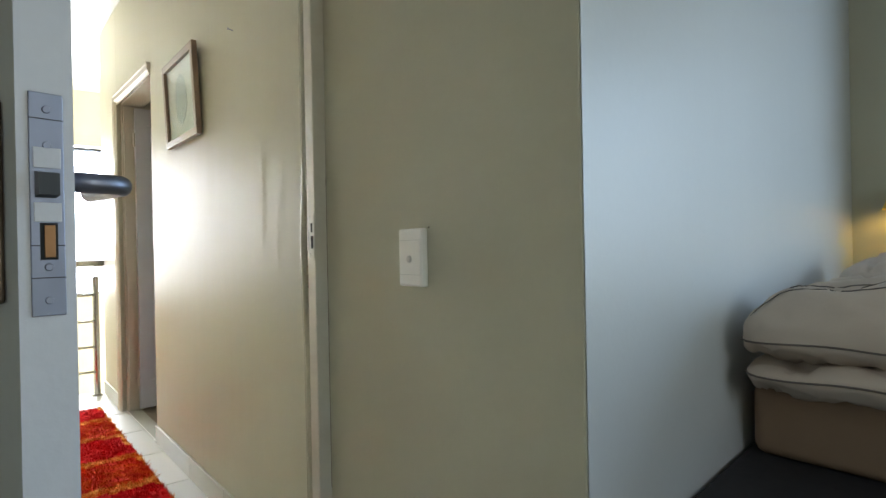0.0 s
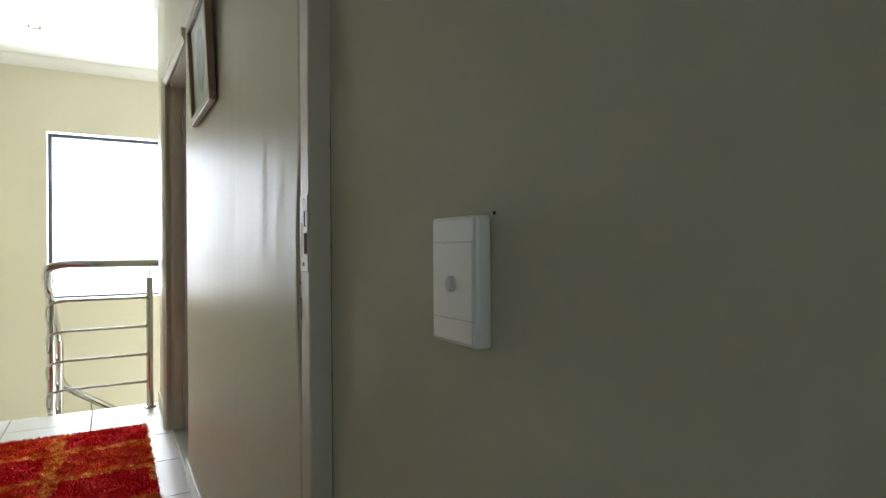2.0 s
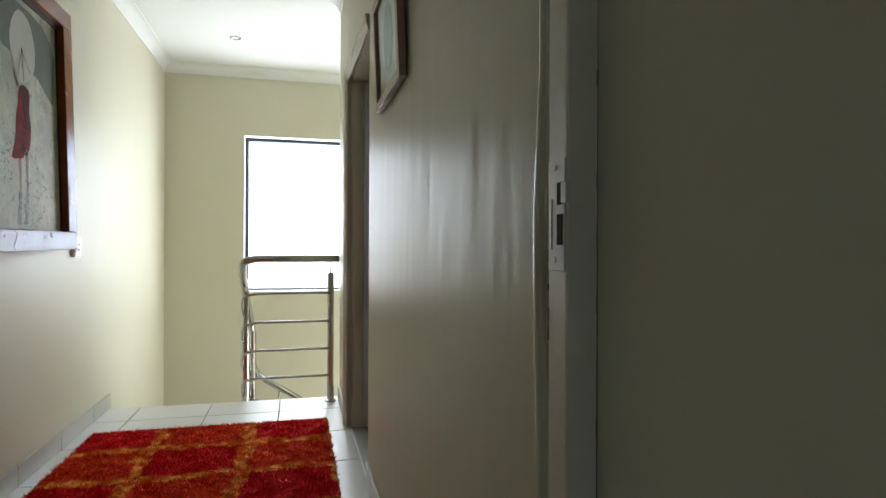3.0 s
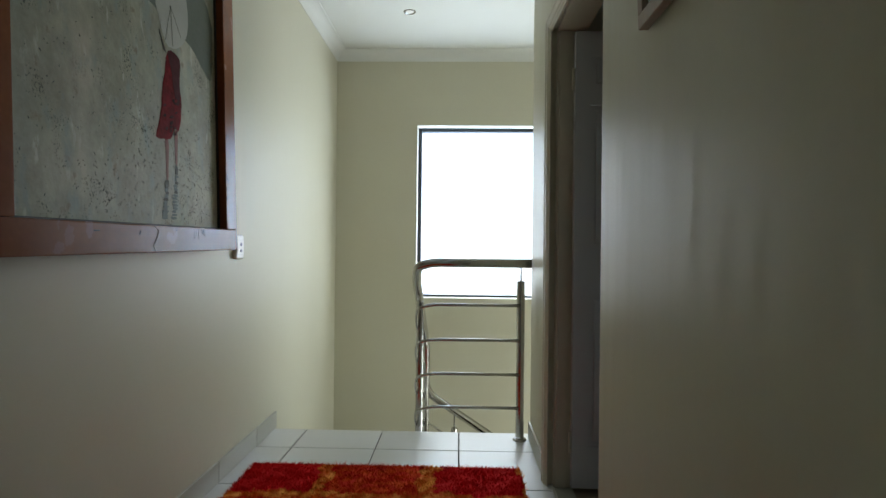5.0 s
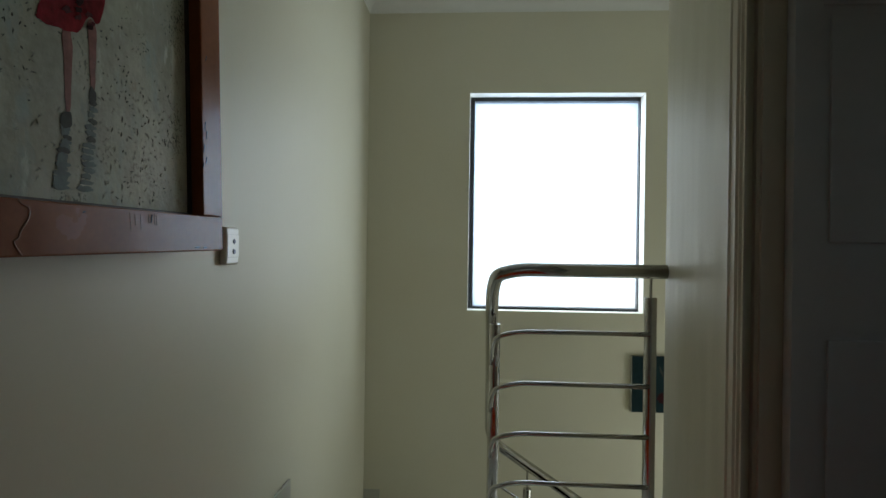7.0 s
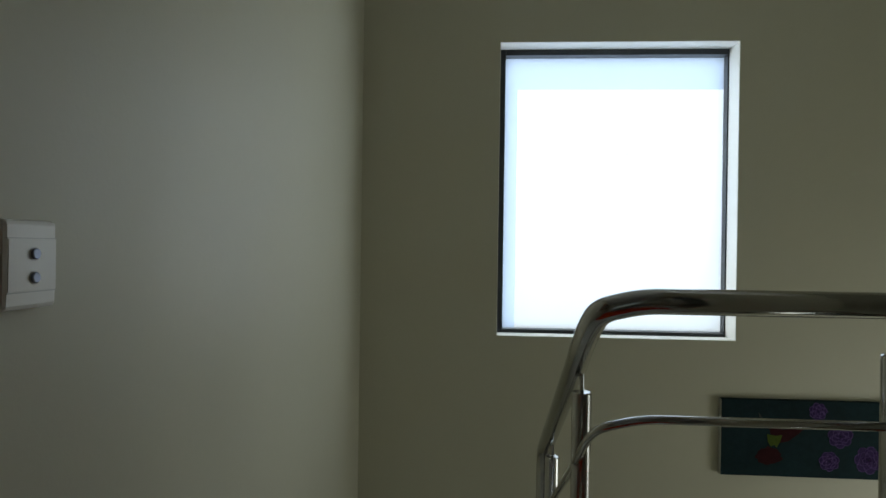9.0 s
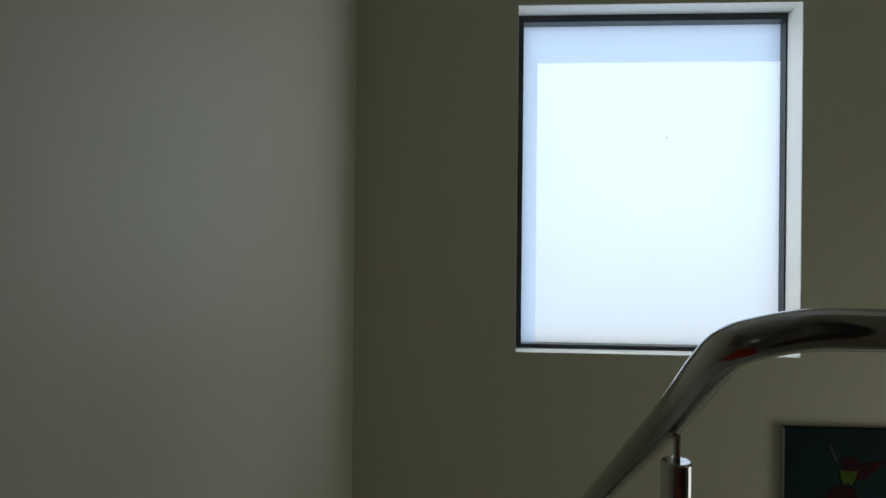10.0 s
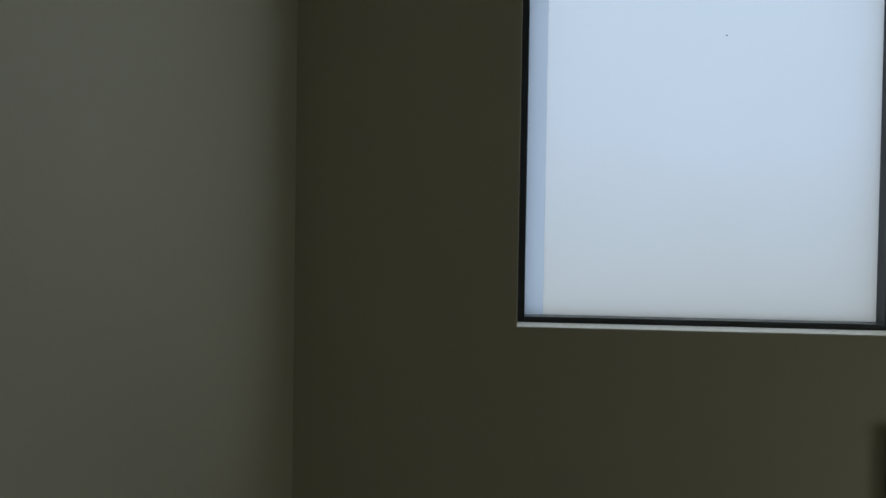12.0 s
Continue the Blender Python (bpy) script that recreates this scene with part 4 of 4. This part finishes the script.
# knife flecks, thick in some places
rnd = random.Random(21)
bm = bmesh.new()
bl = bmesh.new()
for cy, cz, sy, sz, n_, side in ((-1.53, 1.16, 0.05, 0.04, 60, 0), (-1.45, 1.11, 0.06, 0.022, 30, 0), (-1.32, 1.37, 0.06, 0.05, 60, 0), (-1.30, 1.27, 0.05, 0.05, 40, 0),
                             (-1.00, 1.33, 0.06, 0.07, 60, 0), (-0.93, 1.22, 0.06, 0.07, 60, 0), (-0.95, 1.09, 0.05, 0.02, 24, 0), (-1.42, 1.50, 0.14, 0.16, 50, 0), (-1.75, 1.30, 0.10, 0.14, 50, 0), (-1.60, 1.72, 0.10, 0.10, 36, 0),
                             (-1.18, 1.12, 0.09, 0.04, 50, 1), (-0.98, 1.20, 0.08, 0.09, 90, 1), (-1.40, 1.20, 0.20, 0.12, 70, 1)):
    for k in range(n_):
        y, z = cy + rnd.gauss(0, sy), cz + rnd.gauss(0, sz)
        if not (1.066 < z < 1.96 and -1.815 < y < -0.785):
            continue
        L_, w_, t_ = rnd.uniform(0.0015, 0.006) * rnd.choice((0.6, 1, 1.5)), rnd.uniform(0.0006, 0.0020), rnd.gauss(1.1, 0.9)
        u, v = math.cos(t_), math.sin(t_)
        h_ = rnd.uniform(0.0009, 0.0016)
        b_ = bl if side else bm
        P = [(y - u * L_ + 1.307, z - v * L_ - 0.969), (y - v * w_ + 1.307, z + u * w_ - 0.969), (y + u * L_ + 1.307, z + v * L_ - 0.969), (y + v * w_ + 1.307, z - u * w_ - 0.969)]
        base_ = [b_.verts.new((0.0078, p[0], p[1])) for p in P]
        tip_ = b_.verts.new((0.0084 + h_, y + 1.307, z - 0.969))
        for i in range(4):
            b_.faces.new((base_[i], base_[(i + 1) % 4], tip_))
        b_.faces.new(list(reversed(base_)))
tagged(part("paint_flecks", bm, M_FLECK, cv), "small dark knife flecks", kind="stuff")
tagged(part("paint_flecks", bl, M_UMB, cv), "small pale knife flecks", kind="stuff")

# nicks and dried varnish runs on the frame
rnd = random.Random(17)
for y, z, L_, hz in ((-1.173, 1.039, 0.003, 1), (-0.976, 1.028, 0.008, 0), (-1.388, 1.022, 0.006, 0), (-0.745, 1.25, 0.012, 0), (-0.738, 1.235, 0.009, 0), (-0.752, 1.20, 0.010, 0), (-0.742, 1.175, 0.008, 0), (-0.755, 1.165, 0.006, 0), (-0.80, 0.978, 0.010, 1), (-0.76, 0.977, 0.008, 1), (-1.60, 1.03, 0.012, 1), (-0.735, 1.42, 0.006, 0), (-0.75, 1.62, 0.008, 0)):
    a_, b_ = (y + 1.307, z - 0.969), (y + 1.307 + (L_ * 2 if hz else 0.003), z - 0.969 + (0.001 if hz else L_ * 2))
    part("nick", tube([(0.0418, a_[0], a_[1]), (0.0422, b_[0], b_[1])], 0.0014, 6), M_BLACK, pt, "dark nick in the varnish")
ringp = [(0.0419, -1.305 + 0.010 * math.sin(t * 2.1) + 1.307 + (0.010 if 0.3 < t < 2.4 else 0), 1.050 - 0.0245 * t - 0.969) for t in [0.2 * i for i in range(17)]]
part("varnish_run", tube(ringp, 0.0016, 6), M_RUN, pt, "pale dried varnish run")
for y in (-1.045, -1.030, -1.012, -0.985, -0.965, -0.958):
    z1 = 1.046 - rnd.uniform(0, 0.004)
    part("varnish_run", tube([(0.0419, y + 1.307, z1 - 0.969), (0.0419, y + 1.309, z1 - rnd.uniform(0.015, 0.035) - 0.969)], 0.0010, 6), M_RUN, pt, "pale dried varnish run")

# canvas print in the stair
cp = thing("canvas_print", pose(0.309, YN - 0.001, -0.015), "dark teal flower canvas print low on the stair wall", "picture")
part("canvas_body", nbox(0, 0.95, -0.028, 0, 0, 0.352, 0.003), M_CANV, cp)


part("canvas_edge", nbox(-0.003, -0.0005, -0.026, 0, 0.001, 0.351), M_SKT, cp, "raw grey canvas edge")


def blob(cx, cz, rx, rz, seed, material, name, d=0.0):
    rnd = random.Random(seed)
    k = 26
    q = [(cx + rx * math.cos(2 * math.pi * i / k) * (1 + 0.28 * (rnd.random() - 0.5)), cz + rz * math.sin(2 * math.pi * i / k) * (1 + 0.28 * (rnd.random() - 0.5))) for i in range(k)]
    part(name, poly(q, -0.0012, "y"), material, cp).location = (0, -0.0282 - d, 0)


def petal(cx, cz, ang, r0, r1, wd, d, material, seed):
    """One curled petal, its rim a raised lighter stroke."""
    rn = random.Random(seed)
    u, v = math.cos(ang), math.sin(ang)
    rim = []
    for k in range(9):
        f = -1 + k / 4
        rr = r0 + (r1 - r0) * math.sqrt(max(0.0, 1 - f * f)) * rn.uniform(0.9, 1.05)
        rim.append((cx + u * rr - v * f * wd, cz + v * rr + u * f * wd))
    part("petal", poly(rim, -0.0010, "y"), material, cp).location = (0, -0.0283 - d, 0)
    part("petal_rim", tube([(x, 0, z) for x, z in rim], 0.0011, 5), M_PETAL, cp).location = (0, -0.0292 - d, 0)


for cx, cz, r, sd in ((0.430, 0.305, 0.040, 1), (0.530, 0.195, 0.056, 2), (0.482, 0.078, 0.046, 3), (0.655, 0.090, 0.064, 4), (0.80, 0.24, 0.058, 5)):
    for ring_, (n_, k0, k1, wd) in enumerate(((7, 0.50, 1.0, 0.42), (6, 0.28, 0.70, 0.32), (4, 0.05, 0.42, 0.22))):
        for k in range(n_):
            petal(cx, cz, 2 * math.pi * k / n_ + ring_ * 0.5 + sd, r * k0, r * k1, r * wd, 0.0004 * ring_, M_PURP, sd * 100 + ring_ * 10 + k)
blob(0.215, 0.095, 0.058, 0.040, 31, M_MAROON, "bird_tail")
blob(0.245, 0.215, 0.032, 0.030, 32, M_MAROON, "bird_head")
part("bird_wing", poly([(0.245, 0.19), (0.27, 0.215), (0.31, 0.225), (0.385, 0.238), (0.345, 0.20), (0.30, 0.165), (0.26, 0.155)], -0.0012, "y"), M_MAROON, cp).location = (0, -0.0284, 0)
part("bird_body", poly([(0.205, 0.195), (0.24, 0.188), (0.272, 0.192), (0.262, 0.160), (0.248, 0.135), (0.236, 0.146), (0.222, 0.138), (0.208, 0.160)], -0.0012, "y"), M_LIME, cp).location = (0, -0.0292, 0)
part("bird_beak", poly([(0.165, 0.295), (0.176, 0.280), (0.200, 0.222), (0.192, 0.222), (0.172, 0.262)], -0.0012, "y"), M_SMOKE, cp).location = (0, -0.0284, 0)

# downlight
dl = thing("ceiling_downlight", pose(-0.735, 0.87, ZC), "small round white recessed ceiling downlight", "ceiling light")
part("bezel", lathe([(0.030, -0.001), (0.040, -0.004), (0.043, -0.001), (0.043, 0.0)], 28), M_STEEL, dl)
part("lens", lathe([(0.0001, -0.002), (0.029, -0.002), (0.029, -0.0005)], 24), M_SPOT, dl)

# ---- bedroom things ----
bed = thing("platform_bed", pose(0.3, -4.2, 0), "bed with a tan fitted sheet on a wide black fabric base", "bed")


def on_wall(x):
    return YE + SL * (x - XP)


bm = wedge([(0.10, on_wall(0.10) - 0.012), (2.38, on_wall(2.38) - 0.012), (2.38, -6.1), (0.10, -6.1)], 0.0, 0.460)
base = obj("bed_base", bm, M_BASE)
base.parent, base.matrix_parent_inverse = bed, bed.matrix_world.inverted()
bm = wedge([(0.80, on_wall(0.80) - 0.03), (2.3, on_wall(2.3) - 0.03), (2.3, -6.0), (0.78, -6.0)], 0.462, 0.642)
bmesh.ops.bevel(bm, geom=list(bm.edges), offset=0.028, segments=4, affect="EDGES", profile=0.5)
mt = obj("mattress", bm, M_SHEET, smooth=True)
mt.parent, mt.matrix_parent_inverse = bed, bed.matrix_world.inverted()
tagged(mt, "tan fitted sheet over the mattress")


def swell(x, y, s, h, box_, seed):
    """Height of a stuffed pillow over its seam at x, y in -1..1; s: +1 above, -1 below."""
    e = max(0.0, (1 - abs(x) ** box_)) ** 0.42 * max(0.0, (1 - abs(y) ** box_)) ** 0.42
    o = Vector((seed * 3.1, seed * 1.7, 0))
    n_ = noise.noise(Vector((x * 2.2, y * 2.2, s * 2)) + o) * 0.024 + noise.noise(Vector((x * 6, y * 3, s * 2)) + o) * 0.020
    n_ -= 0.055 * max(0.0, 0.16 - abs(noise.noise(Vector((x * 3.4 + y * 2.6, y * 2.4 - x, s * 2)) + o))) / 0.16 * (0.4 + abs(y)) * 0.45
    n_ += noise.noise(Vector((x * 13 + y * 8, y * 6, s * 2)) + o) * 0.006
    return s * h * e + n_ * e


def pillow(name, m, w, d, up, down, seed, label, box_=4.0):
    """A stuffed pillow, w along x, d along y, thick by up and down from its piped seam."""
    bm = bmesh.new()
    bmesh.ops.create_grid(bm, x_segments=48, y_segments=44, size=0.5)
    top = list(bm.verts)
    r = bmesh.ops.duplicate(bm, geom=list(bm.verts) + list(bm.edges) + list(bm.faces))
    low = [g_ for g_ in r["geom"] if isinstance(g_, bmesh.types.BMVert)]
    for vs, s in ((top, 1), (low, -1)):
        for v in vs:
            x, y = math.sin(v.co.x * math.pi), math.sin(v.co.y * math.pi)
            cr_ = 1 - 0.10 * (abs(x * y)) ** 5
            z = swell(x, y, s, up if s > 0 else down, box_, seed)
            e = min(1.0, abs(z) / 0.03) * max(abs(x), abs(y)) ** 4
            fold = noise.noise(Vector((x * 3 + z * 22, y * 6 + z * 16, seed))) * 0.030 + noise.noise(Vector((x * 9, y * 14 - z * 50, seed))) * 0.012
            cr_ += fold * e
            v.co = Vector((x * w / 2 * (1 - 0.03 * math.cos(y * 1.5)) * cr_, y * d / 2 * (1 - 0.04 * math.cos(x * 1.5)) * cr_, z))
    bmesh.ops.remove_doubles(bm, verts=bm.verts, dist=0.0006)
    ob = thing(name, m, label, "pillow")
    part("pillow_body", bm, M_PILLOW, ob, smooth=True)
    loop = []
    for i in range(96):
        t = 2 * math.pi * i / 96
        c, s_ = math.cos(t), math.sin(t)
        q = max(abs(c), abs(s_))
        x, y = c / q, s_ / q
        cr_ = 1.004 * (1 - 0.10 * (abs(x * y)) ** 5)
        loop.append((x * w / 2 * (1 - 0.03 * math.cos(y * 1.5)) * cr_, y * d / 2 * (1 - 0.04 * math.cos(x * 1.5)) * cr_, 0.003 * math.sin(t * 9 + seed)))
    loop.append(loop[0])
    part("piping", tube(loop, 0.0025, 6), M_PIPE, ob, "dark piping")
    return ob


pillow("pillow", pose(0.935, -4.335, 0.683, 0, 0, 6), 0.50, 0.64, 0.045, 0.038, 1, "flat greige pillow at the bottom of the stack on the bed", 4.0)
TW, TD, TU = 0.50, 0.66, 0.135
top_p = pillow("pillow", pose(0.928, -4.340, 0.762, 0, 0, 6), TW, TD, TU, 0.038, 2, "plump greige pillow with dark stitched lines on the stack", 3.2)
for x in (-0.74, -0.60, -0.42):
    line = []
    for i in range(41):
        y = -0.93 + 0.0465 * i
        xx = x + 0.03 * math.sin(y * 3)
        line.append((xx * TW / 2 * (1 - 0.03 * math.cos(y * 1.5)), y * TD / 2 * (1 - 0.04 * math.cos(xx * 1.5)), swell(xx, y, 1, TU, 3.2, 2) + 0.0008))
    part("stitched_line", tube(line, 0.0015, 6), M_PIPE, top_p, "dark stitched line")
pillow("pillow", pose(1.72, -4.27, 0.694, 0, 0, 6), 0.62, 0.62, 0.06, 0.050, 4, "greige pillow lying under another on the far side of the bed", 5.0)
pillow("pillow", pose(1.72, -4.27, 0.810, 0, -4, 6), 0.66, 0.62, 0.13, 0.055, 3, "greige pillow on top of the far side stack", 5.0)

lp = thing("bedside_wall_lamp", pose(BX1, -3.93, 1.02), "small yellow wall lamp glowing beside the bed", "lamp")
part("backplate", nbox(-0.012, 0, -0.04, 0.04, 0.0, 0.12, 0.004), M_BRASS, lp)
part("arm", tube(rounded([(-0.01, 0, 0.06), (-0.08, 0, 0.05), (-0.09, -0.02, 0.09)], 0.02), 0.005, 10), M_BRASS, lp)
part("bulb", lathe([(0.004, 0.0), (0.014, 0.012), (0.016, 0.026), (0.010, 0.040), (0.002, 0.046)], 16, pose(-0.09, -0.02, 0.09)), M_GLOW, lp)
part("shade", lathe([(0.050, 0.075), (0.085, -0.02), (0.083, -0.02), (0.048, 0.075)], 24, pose(-0.09, -0.02, 0.12)), M_LAMP, lp)

# ---- rug ----
RX0, RX1, RY0, RY1 = -1.30, -0.10, -2.35, -0.425
rug = thing("shaggy_rug", pose(RX0, RY0, 0), "shaggy red and orange block rug on the tiled floor", "rug")
rl, rw = RY1 - RY0, RX1 - RX0
part("rug_backing", nbox(0.006, rw - 0.006, 0.006, rl - 0.006, 0.001, 0.012), M_RUG, rug)
rs = np.random.RandomState(5)
sp = 0.0068
gx, gy = np.meshgrid(np.arange(0, rw, sp), np.arange(0, rl, sp))
n = gx.size
bx = gx.ravel() + rs.uniform(-0.0035, 0.0035, n)
by = gy.ravel() + rs.uniform(-0.0035, 0.0035, n)
th = rs.uniform(0, 2 * np.pi, n)
ln = rs.uniform(0.015, 0.025, n) + 0.004 * np.sin(bx * 31 + 4 * np.sin(by * 17)) * np.sin(by * 41)
cl = np.sin(bx * 61 + 3 * np.sin(by * 23)) * 0.006
lx, ly = rs.normal(0, 0.009, n) + cl, rs.normal(0, 0.009, n) + np.cos(by * 53 + 3 * np.sin(bx * 31)) * 0.006
V = np.zeros((n, 4, 3))
for k in range(3):
    V[:, k, 0] = bx + 0.0034 * np.cos(th + 2.094 * k)
    V[:, k, 1] = by + 0.0034 * np.sin(th + 2.094 * k)
    V[:, k, 2] = 0.008
V[:, 3, 0], V[:, 3, 1], V[:, 3, 2] = bx + lx, by + ly, ln
idx = np.arange(n)[:, None] * 4
Fc = np.concatenate([idx + np.array([[0, 1, 3]]), idx + np.array([[1, 2, 3]]), idx + np.array([[2, 0, 3]])])
me = bpy.data.meshes.new("deep_shag")
me.from_pydata(V.reshape(-1, 3).tolist(), [], Fc.tolist())
me.materials.append(M_RUG)
pile = new("deep_shag", me)
pile.parent = rug
tagged(pile, "long red and orange pile", kind="stuff")

# ---- tiles ----
GX = [XW, -1.205, -0.790, -0.375, 0.020]
GY = [YL, -0.178, -0.635, -1.09, -1.545, -2.0, -2.455, -2.91, YB]
tile_mesh = {}
for i in range(len(GX) - 1):
    for j in range(len(GY) - 1):
        x0, x1, y0, y1 = GX[i], GX[i + 1], GY[j + 1], GY[j]
        key = (round(x1 - x0, 3), round(y1 - y0, 3))
        if key not in tile_mesh:
            t_ = obj("tile", nbox(0.0032, key[0] - 0.0032, 0.0032, key[1] - 0.0032, -0.008, 0, 0.0014), M_TILE)
            tile_mesh[key] = t_.data
        else:
            t_ = new("tile", tile_mesh[key])
        t_.parent, t_.location = floor, (x0, y0, 0)
sk = struct("baseboard", nbox(XW + 0.001, XW + 0.004, YB, YL + 0.02, 0, 0.088), M_GROUT, "pale grey tile skirting along the corridor walls")
for j in range(len(GY) - 1):
    part("skirting_tile", nbox(XW + 0.004, XW + 0.013, GY[j + 1] + 0.002, GY[j] - 0.002 + (0.02 if j == 0 else 0), 0.001, 0.092, 0.002), M_SKT, sk)
for y0, y1 in ((YB + 0.09, -2.91), (-2.91, -2.455), (-2.455, -2.0), (-2.0, -1.545), (-1.545, DY0 - 0.002)):
    part("skirting_tile", nbox(XE2 - 0.012, XE2 - 0.001, y0 + 0.002, y1 - 0.002, 0.001, 0.092, 0.002), M_SKT, sk)
part("skirting_tile", nbox(XE - 0.011, XE - 0.001, DY1 + 0.072, 0.03, 0.001, 0.092, 0.002), M_SKT, sk)
part("skirting_tile", nbox(XW + 0.004, -1.283, YN - 0.010, YN - 0.001, -4 * RISE, -4 * RISE + 0.092, 0.002), M_SKT, sk)
part("skirting_tile", nbox(XE2 - 0.012, XE2 - 0.001, YE + 0.02, -3.36, 0.001, 0.092, 0.002), M_SKT, sk)
